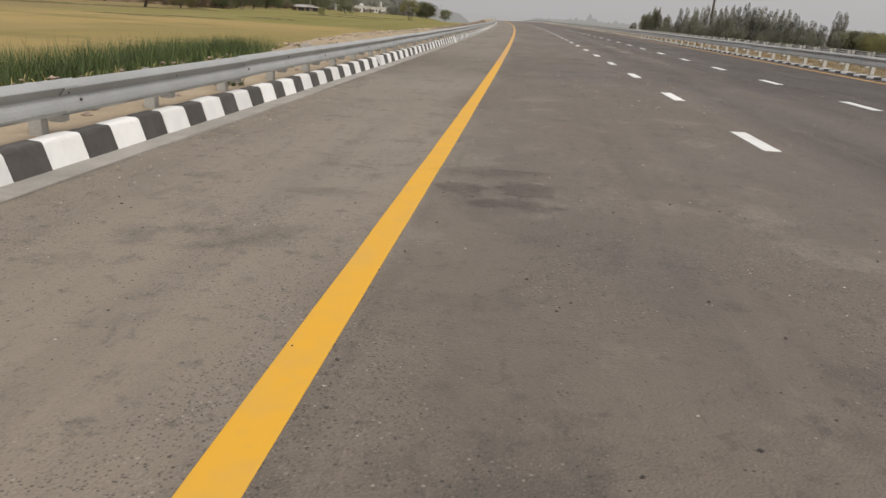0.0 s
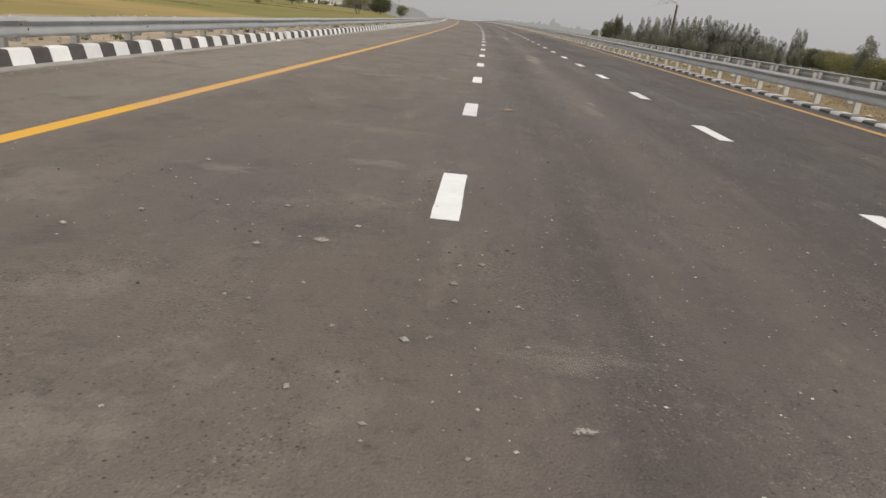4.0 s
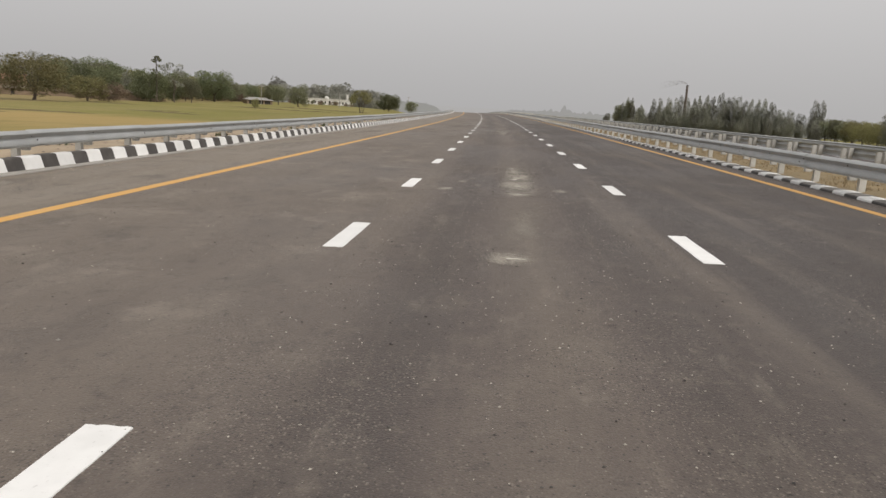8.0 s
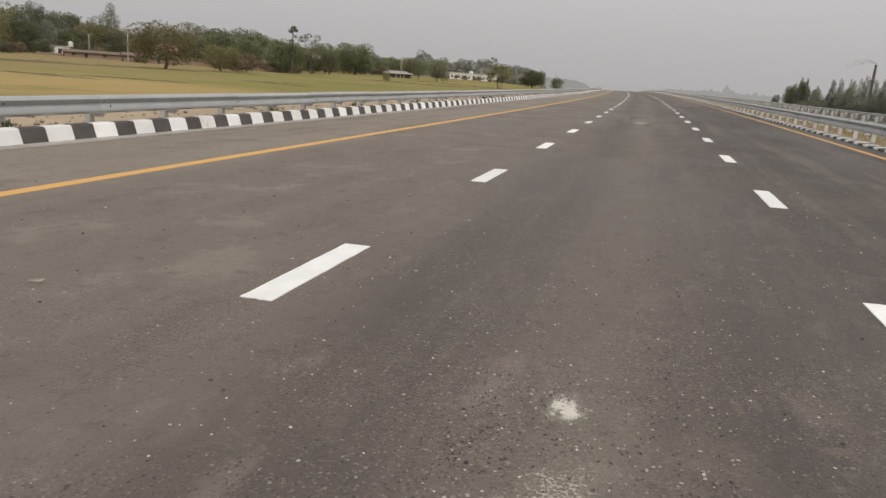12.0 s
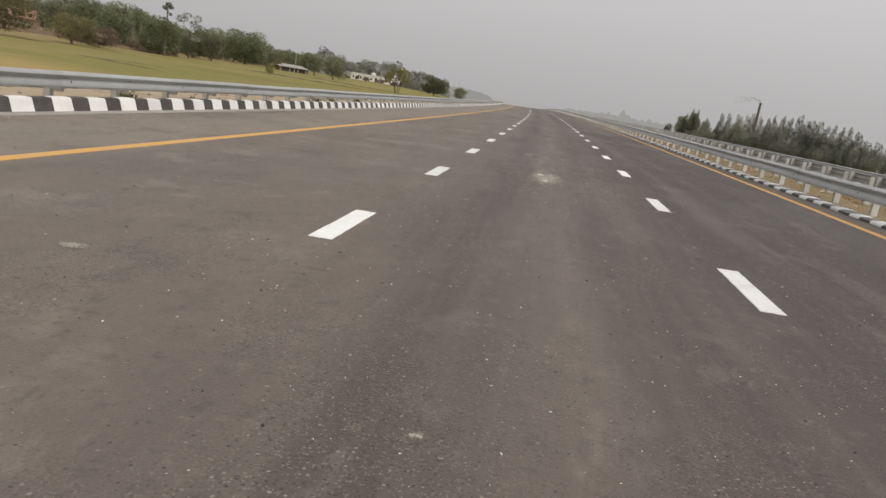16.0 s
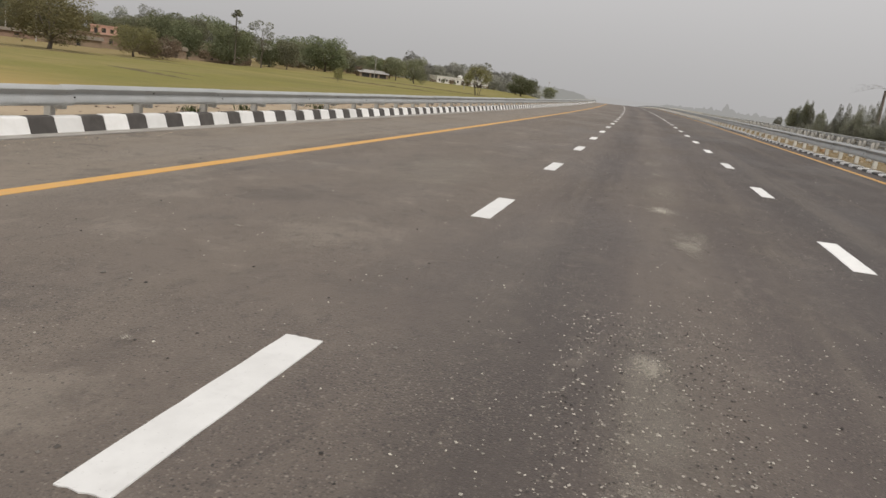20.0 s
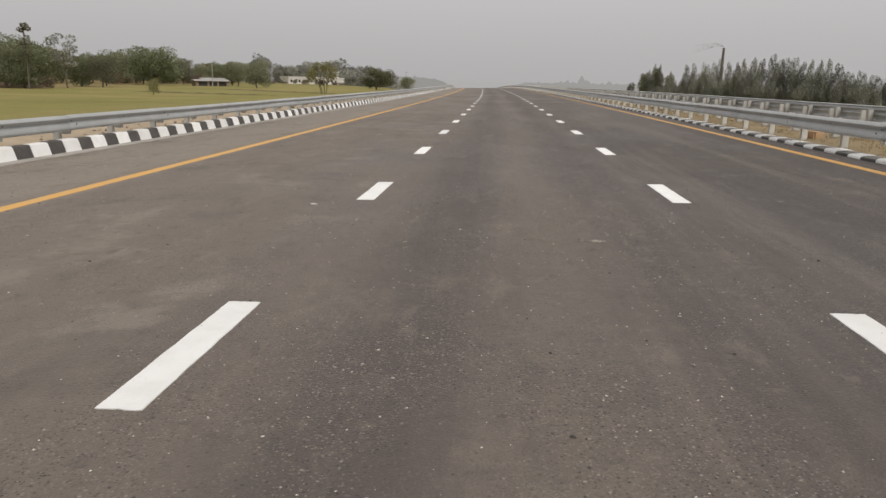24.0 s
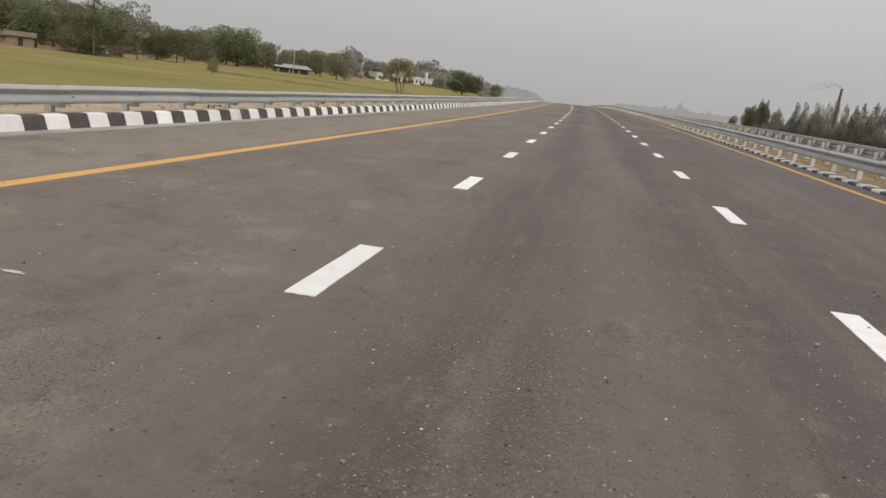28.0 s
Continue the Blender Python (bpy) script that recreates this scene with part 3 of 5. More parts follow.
def ground_z(x, y=0.0):
    """Level of the land: fields on the left, lower ground on the right, dropping with the road where haze would hide
    it.
    """
    t = min(1.0, max(0.0, (x - 40.0) / 110.0))
    w = min(1.0, max(0.0, (-22.0 - x) / 40.0))
    z = -1.95 - 3.4 * t * t * (3 - 2 * t) - 0.35 * w * w * (3 - 2 * w)
    if y > 260:
        off = abs(math.hypot(x + RC, y) - RC - 4.0)
        k = min(1.0, max(0.0, (42.0 + max(0.0, min(60.0, (y - 420) * 0.5)) - off) / 14.0))
        z += k * min(0.0, max(-16.0, dip(y) - 2.4) - z)
    return z - min(20.0, max(0.0, y - 520.0) * 0.022)


gx = sorted(set([-far, -1200, -600, -300] + list(range(-200, 101, 8)) + list(range(120, 201, 20)) + [300, 600, 1200, far]))
gy = sorted(set([-600, -300, -100] + list(range(-60, 1101, 20)) + [1200, far]))
gv = [(x, y, ground_z(x, y) + 0.10 * noise.noise((x * 0.02, y * 0.02, 0.0))) for y in gy for x in gx]
gf = [(j * len(gx) + i, j * len(gx) + i + 1, (j + 1) * len(gx) + i + 1, (j + 1) * len(gx) + i) for j in range(len(gy) - 1) for i in range(len(gx) - 1)]
ground = place("ground", mesh_of("ground", gv, gf, FIELD), None, None, "flat farmland of tan stubble and green wheat", "structure")

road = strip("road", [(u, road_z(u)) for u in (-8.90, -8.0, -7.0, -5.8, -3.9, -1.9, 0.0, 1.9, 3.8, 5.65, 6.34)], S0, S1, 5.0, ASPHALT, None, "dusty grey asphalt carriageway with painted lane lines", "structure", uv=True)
far_road = strip("road_opposite", FAR_PROFILE, S0, S1, 5.0, ASPHALT, None, "dusty asphalt carriageway beyond the median", "structure", uv=True)
strip("verge", [(-9.13, -0.22), (-9.15, 0.005), (-9.9, -0.03), (-10.8, -0.04), (-11.9, -0.09), (-12.6, -0.25)], S0, S1, 1.5, SAND, None, "bare sandy verge behind the kerb with pebbles", "structure", wobble=0.05)
strip("embankment", [(-12.5, -0.22), (-13.6, -0.70), (-15.2, -1.42), (-17.5, -2.1)], S0, S1, 2.0, BANK, None, "dry grassy road embankment sloping to the fields", "structure", wobble=0.14)
strip("median", [(6.70, 0.10), (6.74, 0.205), (7.0, 0.225), (7.5, 0.235), (8.2, 0.205), (9.0, 0.215), (9.8, 0.205), (10.4, 0.23), (10.9, 0.19), (11.0, 0.10)], S0, S1, 2.0, MEDIAN, None, "earth median with dry brown grass", "structure", wobble=0.03)
strip("embankment_opposite", [(24.7, -0.16), (26.5, -0.25), (28.0, -0.9), (31.5, -2.1)], S0, S1, 3.0, BANK, None, "dry grassy embankment of the opposite carriageway", "structure", wobble=0.12)
strip("gutter", [(-8.63, road_z(-8.63) + 0.002), (-8.635, road_z(-8.63) + 0.020), (-8.91, road_z(-8.9) + 0.024), (-8.93, -0.26)], S0, S1, 3.0, CONCRETE, road, "narrow cast concrete gutter strip", wobble=0.006)

# painted lines lie on the asphalt
TILT = 1.43


def line_strip(name, u0, u1, s0, s1, paint):
    n = int((s1 - s0) / 0.8)
    rng = random.Random(name)
    verts, faces = [], []
    for i in range(n + 1):
        s = s0 + (s1 - s0) * i / n
        a, b = u0 + rng.uniform(-0.004, 0.004), u1 + rng.uniform(-0.004, 0.004)
        verts += [wp(s, a, road_z(a) + 0.001), wp(s, a + 0.004, road_z(a) + 0.005), wp(s, b - 0.004, road_z(b) + 0.005), wp(s, b, road_z(b) + 0.001)]
    for i in range(n):
        faces += [(4 * i + k, 4 * i + k + 1, 4 * i + k + 5, 4 * i + k + 4) for k in range(3)]
    return mesh_of(name, verts, faces, paint)


place("edge_line", line_strip("edge_line", -5.906, -5.70, S0, 15.0, YELLOW_LINE), road, None, "solid yellow edge line")
place("edge_line", line_strip("edge_line", -5.906, -5.70, 15.0, S1, DUSTY_YELLOW), road, None, "solid yellow edge line dulled by dust")
place("edge_line", line_strip("edge_line_median", 5.57, 5.75, S0, S1, DUSTY_YELLOW), road, None, "solid yellow edge line")


def dash_mesh(seed):
    rng = random.Random(seed)
    n = 14
    left = [(-0.104 + rng.uniform(-0.003, 0.003), 1.559 * i / n) for i in range(n + 1)]
    right = [(0.104 + rng.uniform(-0.003, 0.003), 1.559 * i / n) for i in range(n, -1, -1)]
    far_end = [(-0.104 + 0.208 * (k + 1) / 8, 1.559 + rng.uniform(-0.006, 0.007)) for k in range(7)]
    near_end = [(0.104 - 0.208 * (k + 1) / 8, rng.uniform(-0.007, 0.005)) for k in range(7)]
    ring = left + far_end + right + near_end
    w = len(ring)
    verts = [(x, y, 0.006) for x, y in ring] + [(x * 1.015, y, 0.0005) for x, y in ring]
    faces = [tuple(range(w))[::-1]] + [(k, (k + 1) % w, w + (k + 1) % w, w + k) for k in range(w)]
    return mesh_of("lane_dash", verts, faces, WHITE_LINE)


DASHES = [dash_mesh(i) for i in range(6)]
P_DASH = 5.711
for k in range(-6, 70):
    for u, off in ((-1.875, 0.0), (1.875, 0.06)):
        place("lane_dash", DASHES[(k * 7 + (u > 0) * 3) % 6], road, at(k * P_DASH + off, u, road_z(u), 0, -TILT))
for k in range(-4, 66, 1):
    place("lane_dash", DASHES[k % 6], far_road, at(k * P_DASH + 1.4, 17.0, 0.045, 0, TILT))

# ---- kerbs, stone by stone ----
KERB_L = [(0.0, -0.05), (0.0, 0.02), (-0.070, 0.232), (-0.082, 0.252), (-0.104, 0.262), (-0.225, 0.264), (-0.24, 0.25), (-0.245, -0.05)]
KERB_R = [(0.0, -0.08), (0.002, 0.040), (0.014, 0.062), (0.045, 0.076), (0.12, 0.086), (0.24, 0.092), (0.35, 0.086), (0.395, 0.070), (0.40, -0.08)]
kerb_left = thing("kerb", "black and white painted concrete kerb along the shoulder", "kerb", kind="structure")
kerb_right = thing("kerb_median", "worn black and white painted low kerb of the median", "kerb", kind="structure")


def stone_mesh(profile, length, material, seed):
    rng = random.Random(seed)
    n = 4
    w = len(profile)
    verts = []
    for i in range(n + 1):
        y = length * i / n
        e = 0.006 if i in (0, n) else 0.0
        cx = sum(p[0] for p in profile) / w
        for x, z in profile:
            verts.append((x + (cx - x) * e * 2 + rng.uniform(-0.003, 0.003), y, z - e * 0.6 + rng.uniform(-0.003, 0.003)))
    faces = [(i * w + k, i * w + (k + 1) % w, (i + 1) * w + (k + 1) % w, (i + 1) * w + k) for i in range(n) for k in range(w)]
    faces += [tuple(range(w)), tuple(range(n * w, (n + 1) * w))[::-1]]
    return mesh_of("kerb_stone", verts, faces, material)


KL, KR = 0.521, 0.516
KERB_U, KERB_Z = -8.90, -0.2225
SL_W = [stone_mesh(KERB_L, KL - 0.006, KERB_WHITE, i) for i in range(3)]
SL_B = [stone_mesh(KERB_L, KL - 0.006, KERB_BLACK, i + 9) for i in range(3)]
SL_CHIPPED = stone_mesh(KERB_L, KL - 0.02, KERB_CHIPPED, 31)
# what is left of stones that were knocked out
STUB = [(-0.05, -0.05), (-0.055, 0.02), (-0.105, 0.10), (-0.118, 0.165), (-0.135, 0.196), (-0.225, 0.215), (-0.24, 0.20), (-0.245, -0.05)]
SL_STUB = stone_mesh(STUB, KL - 0.05, BROKEN_CONCRETE, 33)
rng = random.Random(34)
for q in SL_STUB.vertices:
    q.co += Vector((rng.uniform(-0.022, 0.022), 0, rng.uniform(-0.025, 0.025)))
KNOCKED = (10.80, 32.95)
SR_W = [stone_mesh(KERB_R, KR - 0.006, KERB_WHITE, i) for i in range(3)]
SR_B = [stone_mesh(KERB_R, KR - 0.006, KERB_GREY, i + 9) for i in range(3)]
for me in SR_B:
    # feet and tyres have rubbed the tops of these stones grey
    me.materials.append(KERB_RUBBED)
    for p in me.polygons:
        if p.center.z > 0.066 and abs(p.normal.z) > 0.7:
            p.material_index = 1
# hand-painted stripes: black first in each pair, their pace wanders a little between these stretches
marks = [2.27 - 17 * 1.04, 2.27, 10.53, 23.33, 33.68, 38.88, 46.24, 57.58, 65.98, 72.26, 75.45, 83.90, 90.08, 101.26, 107.5, 114.8, 114.8 + 60 * 1.042]
pairs = [17, 8, 12, 10, 5, 7, 11, 8, 6, 3, 8, 6, 11, 6, 7, 60]
BROKEN = (50.1, 73.0, 93.9, 115.3)
k = 0
for m0, m1, n in zip(marks, marks[1:], pairs):
    for i in range(2 * n):
        pair = (m1 - m0) / n
        pace = pair * (0.525 if i % 2 else 0.475)
        start = m0 + pair * (i // 2) + (pair * 0.475 if i % 2 else 0.0)
        mesh = (SL_W if i % 2 else SL_B)[k % 3]
        if i % 2 and any(abs(start + pace / 2 - q) < pair / 2 for q in BROKEN):
            mesh = SL_CHIPPED
        if i % 2 == 0 and any(abs(start + pace / 2 - q) < pair / 2 for q in KNOCKED):
            mesh = SL_STUB
        k += 1
        m = at(start, KERB_U + 0.005 * math.sin(k * 2.3), KERB_Z + 0.005 * math.sin(k * 1.7), 0.25 * math.sin(k * 3.1))
        place("kerb_stone", mesh, kerb_left, m @ Matrix.Diagonal((1, pace / KL, 1, 1)))
sr_first, sr_count = 101.32 - 103 * 2 * KR, 320
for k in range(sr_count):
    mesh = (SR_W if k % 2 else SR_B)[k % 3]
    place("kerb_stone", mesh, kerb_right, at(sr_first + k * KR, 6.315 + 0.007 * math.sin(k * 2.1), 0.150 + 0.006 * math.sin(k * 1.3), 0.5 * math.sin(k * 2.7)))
sl_end, sr_end = marks[-1], sr_first + sr_count * KR
swept("kerb_far", KERB_L, [(sl_end + 2 * KL * i, KL) for i in range(220)], KERB_BLACK, kerb_left, "black kerb stones further along", "stuff", KERB_Z, KERB_U)
swept("kerb_far", KERB_L, [(sl_end + 2 * KL * i + KL, KL) for i in range(220)], KERB_WHITE, kerb_left, "white kerb stones further along", "stuff", KERB_Z, KERB_U)
swept("kerb_far", KERB_R, [(sr_end + 2 * KR * i, KR) for i in range(280)], KERB_GREY, kerb_right, "black kerb stones further along", "stuff", 0.150, 6.315)
swept("kerb_far", KERB_R, [(sr_end + 2 * KR * i + KR, KR) for i in range(280)], KERB_WHITE, kerb_right, "white kerb stones further along", "stuff", 0.150, 6.315)

# ---- guard rails ----
# two folds: the lower one broad and nearly upright, the upper one narrow and overhanging
WAVE = [(0.0, 0.0), (0.020, 0.005), (0.056, 0.018), (0.074, 0.034), (0.079, 0.052), (0.074, 0.078), (0.062, 0.112), (0.040, 0.146), (0.018, 0.166), (0.018, 0.176), (0.050, 0.212), (0.074, 0.236), (0.081, 0.246), (0.077, 0.256), (0.048, 0.282), (0.020, 0.300), (0.0, 0.310)]
BEAM = WAVE + [(x - 0.004, z) for x, z in WAVE[::-1]]


def post_mesh(h, steel=POST_STEEL):
    bm = bmesh.new()
    box(bm, -0.065, 0.065, -0.050, -0.044, -0.45, h)
    box(bm, -0.065, -0.059, -0.044, 0.050, -0.45, h)
    box(bm, 0.059, 0.065, -0.044, 0.050, -0.45, h)
    box(bm, -0.059, -0.03, 0.044, 0.050, -0.45, h)
    box(bm, 0.03, 0.059, 0.044, 0.050, -0.45, h)
    me = bpy.data.meshes.new("post")
    bm.to_mesh(me)
    bm.free()
    me.materials.append(steel)
    return me


def block_mesh(steel=POST_STEEL):
    bm = bmesh.new()
    box(bm, -0.075, 0.075, -0.062, 0.062, -0.075, 0.325, 0.012)
    me = bpy.data.meshes.new("spacer_block")
    bm.to_mesh(me)
    bm.free()
    me.materials.append(steel)
    return me


def bolt_mesh():
    bm = bmesh.new()
    bmesh.ops.create_cone(bm, cap_ends=True, segments=8, radius1=0.016, radius2=0.012, depth=0.014, matrix=Matrix.Rotation(radians(90), 4, "Y"))
    me = bpy.data.meshes.new("bolt")
    bm.to_mesh(me)
    bm.free()
    me.materials.append(BOLT_STEEL)
    return me


POST, BLOCK, BOLT = post_mesh(0.30), block_mesh(), bolt_mesh()
GREY_POST, GREY_BLOCK = post_mesh(0.30, GREY_STEEL), block_mesh(GREY_STEEL)


def guardrail(name, label, u, z, side, first, gap, count, far_count, tall, tuck=1.0, post=None, block=None):
    """side: +1 where the beam's front looks to +u, -1 where it looks to -u."""
    rail = thing(name, label, "guardrail", group="guardrails")
    beam_profile = [(side * x * 0.95, zz * tall / 0.31) for x, zz in BEAM]
    beam = prism(beam_profile, 2 * gap + 0.22, STEEL, "beam")
    for k in range(0, count, 2):
        s = first + k * gap
        lift = 0.006 * math.sin(k * 1.9)
        place("beam", beam, rail, at(s - 0.11, u + side * 0.003 * (k % 4), z + lift, 0.05 * math.sin(k)))
    for k in range(count):
        s = first + k * gap
        lean = 1.2 * math.sin(k * 2.2)
        back = u - side * 0.285
        place("post", post or POST, rail, at(s, back, z, 0, lean) @ Matrix.Diagonal((1, 1, tuck, 1)))
        place("spacer_block", block or BLOCK, rail, at(s + 0.004, u - side * 0.085, z - 0.004, 0 if side > 0 else 180) @ Matrix.Diagonal((1, 1, tuck, 1)))
        place("bolt", BOLT, rail, at(s, u + side * 0.044, z + 0.205, 0 if side > 0 else 180))
        if k % 2 == 0:
            place("bolt", BOLT, rail, at(s + 0.12, u + side * 0.082, z + 0.13, 0 if side > 0 else 180))
    end = first + count * gap
    swept("beam_far", beam_profile, [(end + i * 2 * gap - 0.1, 2 * gap + 0.1) for i in range(far_count // 2)], STEEL, rail, "", "stuff", z, u)
    ps = [(-0.075, -0.45), (-0.075, 0.33), (0.075, 0.33), (0.075, -0.45)]
    swept("post_far", ps, [(end + i * gap - 0.07, 0.14) for i in range(far_count)], POST_STEEL, rail, "", "stuff", z, u - side * 0.23)
    swept("block_far", [(-0.075, -0.02), (-0.075, 0.335), (0.075, 0.335), (0.075, -0.02)], [(end + i * gap - 0.07, 0.14) for i in range(far_count)], POST_STEEL, rail, "", "stuff", z, u - side * 0.08)
    return rail


guardrail("guardrail", "galvanised steel W-beam guardrail on posts behind the kerb", -9.08, 0.195, 1, 3.30 - 9 * 2.085, 2.085, 92, 110, 0.315, 0.86, GREY_POST, GREY_BLOCK)
guardrail("guardrail", "dusty galvanised W-beam guardrail on pale posts along the median", 6.62, 0.505, -1, 104.90 - 50 * 2.076, 2.076, 92, 110, 0.33)
guardrail("guardrail", "galvanised W-beam guardrail seen from its post side", 10.60, 0.56, 1, 105.20 - 50 * 2.084, 2.084, 92, 110, 0.30, 0.95, GREY_POST, GREY_BLOCK)
guardrail("guardrail", "far galvanised guardrail beyond the opposite carriageway", 25.3, 0.15, -1, -8.0, 2.09, 84, 110, 0.31)

# ---- trees ----
FIELD_Z = -2.3


def leaf_quads(rng, lobes, count, size, flat=0.5):
    """Leaf sprays scattered near the skin of ellipsoid lobes (centre, radii)."""
    verts, faces = [], []
    vol = [r[0] * r[1] * r[2] for c, r in lobes]
    picks = rng.choices(range(len(lobes)), weights=vol, k=count)
    for i in picks:
        c, r = lobes[i]
        d = Vector((rng.gauss(0, 1), rng.gauss(0, 1), rng.gauss(0, 1))).normalized()
        d *= rng.uniform(0.45, 1.0) ** 0.45 * rng.uniform(0.86, 1.10)
        p = Vector((c[0] + d.x * r[0], c[1] + d.y * r[1], c[2] + d.z * r[2]))
        a = Vector((rng.gauss(0, 1), rng.gauss(0, 1), rng.gauss(0, flat))).normalized()
        b = a.cross(Vector((rng.gauss(0, 1), rng.gauss(0, 1), rng.gauss(0, 1)))).normalized()
        w = size * rng.uniform(0.6, 1.4)
        k = len(verts)
        verts += [p - a * w * 0.5 - b * w * 0.32, p - a * w * 0.45 + b * w * 0.32, p + a * w * 0.6]
        faces.append((k, k + 1, k + 2))
    return verts, faces


def branch(rng, verts, faces, start, end, r0, r1, sag=0.12, sides=6):
    pts, rs = [], []
    side = Vector((rng.gauss(0, 1), rng.gauss(0, 1), rng.gauss(0, 0.4))) * (end - start).length * sag
    for i in range(5):
        t = i / 4
        pts.append(start.lerp(end, t) + side * math.sin(math.pi * t))
        rs.append(r0 + (r1 - r0) * t)
    tube(verts, faces, pts, rs, sides)


def make_tree(name, label, seed, height, lobes, trunk_top, trunk_r, bark, leaves, count, size, stems=1, twigs=6, category="tree"):
    """A tree 'height' high at its origin: trunk and limbs in one mesh, the crown in another."""
    rng = random.Random(seed)
    tree = thing(name, label, category)
    tv, tf = [], []
    for k in range(stems):
        lean = Vector((rng.uniform(-1, 1), rng.uniform(-1, 1), 0)) * (0.04 if stems == 1 else 0.22) * height
        foot = Vector((rng.uniform(-0.3, 0.3), rng.uniform(-0.3, 0.3), -0.3)) * (0 if stems == 1 else 1) + Vector((0, 0, -0.3))
        top = Vector((0, 0, trunk_top)) + lean
        branch(rng, tv, tf, foot, top, trunk_r * (1.25 if stems == 1 else 0.7), trunk_r * 0.6, 0.03, 8)
        for c, r in rng.sample(lobes, min(len(lobes), twigs)):
            tip = Vector(c) + Vector((rng.uniform(-0.4, 0.4) * r[0], rng.uniform(-0.4, 0.4) * r[1], rng.uniform(0.0, 0.6) * r[2]))
            branch(rng, tv, tf, top.lerp(foot, rng.uniform(0, 0.25)), tip, trunk_r * 0.45, trunk_r * 0.10, 0.1, 4)
            for _ in range(2):
                t2 = tip + Vector((rng.gauss(0, 0.5) * r[0], rng.gauss(0, 0.5) * r[1], rng.uniform(-0.1, 0.8) * r[2]))
                branch(rng, tv, tf, tip.lerp(top, 0.35), t2, trunk_r * 0.16, trunk_r * 0.05, 0.1, 3)
    lv, lf = leaf_quads(rng, lobes, count, size)
    k = height / sorted(p.z for p in lv)[-12]
    tv, lv = [Vector((p.x, p.y, p.z * k)) for p in tv], [Vector((p.x, p.y, p.z * k)) for p in lv]
    place("trunk", mesh_of("trunk", tv, tf, bark, True), tree)
    place("crown", mesh_of("crown", lv, lf, leaves), tree)
    return tree


def round_lobes(seed, h, w, base=0.22, n=16, r=0.30):
    rng = random.Random(seed)
    out = [((0, 0, h * (base + 1) / 2), (w * 0.36, w * 0.36, h * (1 - base) * 0.42))]
    for i in range(n):
        t = rng.uniform(0, 2 * math.pi)
        z = rng.uniform(base + 0.10, 0.88)
        reach = w * 0.36 * math.sqrt(max(0.12, 1 - ((z - 0.52) / 0.52) ** 2)) * rng.uniform(0.7, 1.08)
        k = w * r * rng.uniform(0.45, 0.75)
        out.append(((reach * math.cos(t), reach * math.sin(t), h * z), (k, k, k * rng.uniform(0.6, 0.9))))
    return out


def tall_lobes(seed, h, w, base=0.2, n=13):
    rng = random.Random(seed)
    out = []
    for i in range(n):
        z = base + (1 - base) * (i + rng.uniform(0, 0.9)) / n
        t = rng.uniform(0, 2 * math.pi)
        taper = 0.35 + 0.9 * math.sin(math.pi * min(1.0, (z - base) / (1 - base) * 0.82 + 0.14))
        k = w * 0.23 * taper * rng.uniform(0.6, 1.15)
        out.append(((w * 0.27 * taper * math.cos(t), w * 0.27 * taper * math.sin(t), h * min(z, 0.95)), (k, k, k * rng.uniform(1.0, 1.7))))
    return out


def sparse_lobes(seed, h, w, n=7, base=0.5):
    rng = random.Random(seed)
    return [((rng.uniform(-0.4, 0.4) * w, rng.uniform(-0.4, 0.4) * w, h * (base + (0.97 - base) * (i + 0.5) / n)), (w * rng.uniform(0.09, 0.19),) * 2 + (w * rng.uniform(0.06, 0.13),)) for i in range(n)]


KINDS = {
    "mango": [make_tree("mango_tree", "dense dark green round-crowned mango tree at the field edge", 10 + i, 10, round_lobes(10 + i, 10, 12, 0.08, 34), 2.2, 0.30, BARK, LEAF_DARK, 7500, 0.40) for i in range(3)],
    "olive": [make_tree("acacia_tree", "olive-green spreading acacia tree beside the village", 20 + i, 10, round_lobes(20 + i, 10, 12, 0.12, 30), 2.2, 0.28, BARK, LEAF_OLIVE, 8000, 0.31) for i in range(2)],
    "grey": [make_tree("eucalyptus_tree", "tall narrow grey-green eucalyptus tree with feathery crown", 30 + i, 10, tall_lobes(30 + i, 10, 4.6, 0.03, 30), 7.5, 0.13, PALE_BARK, LEAF_GREY, 4200, 0.26) for i in range(4)],
    "bushy": [make_tree("neem_tree", "green neem tree with an uneven crown", 40 + i, 10, round_lobes(40 + i, 10, 9, 0.08, 26, 0.32), 2.6, 0.22, BARK, LEAF_NEEM, 5500, 0.35) for i in range(3)],
    "pale": [make_tree("dusty_tree", "pale green tree far along the road, leaves greyed for haze", 70 + i, 10, round_lobes(70 + i, 10, 9, 0.04, 24, 0.32), 2.4, 0.2, BARK, LEAF_PALE, 2800, 0.5) for i in range(2)],
    "dry": [make_tree("dry_thicket", "dry brown leafy thicket beside the houses", 50 + i, 10, round_lobes(50 + i, 10, 17, 0.0, 26, 0.24), 2.0, 0.16, BARK, LEAF_DRY, 4500, 0.5, stems=3, category="shrub") for i in range(2)],
}
used = {k: 0 for k in KINDS}


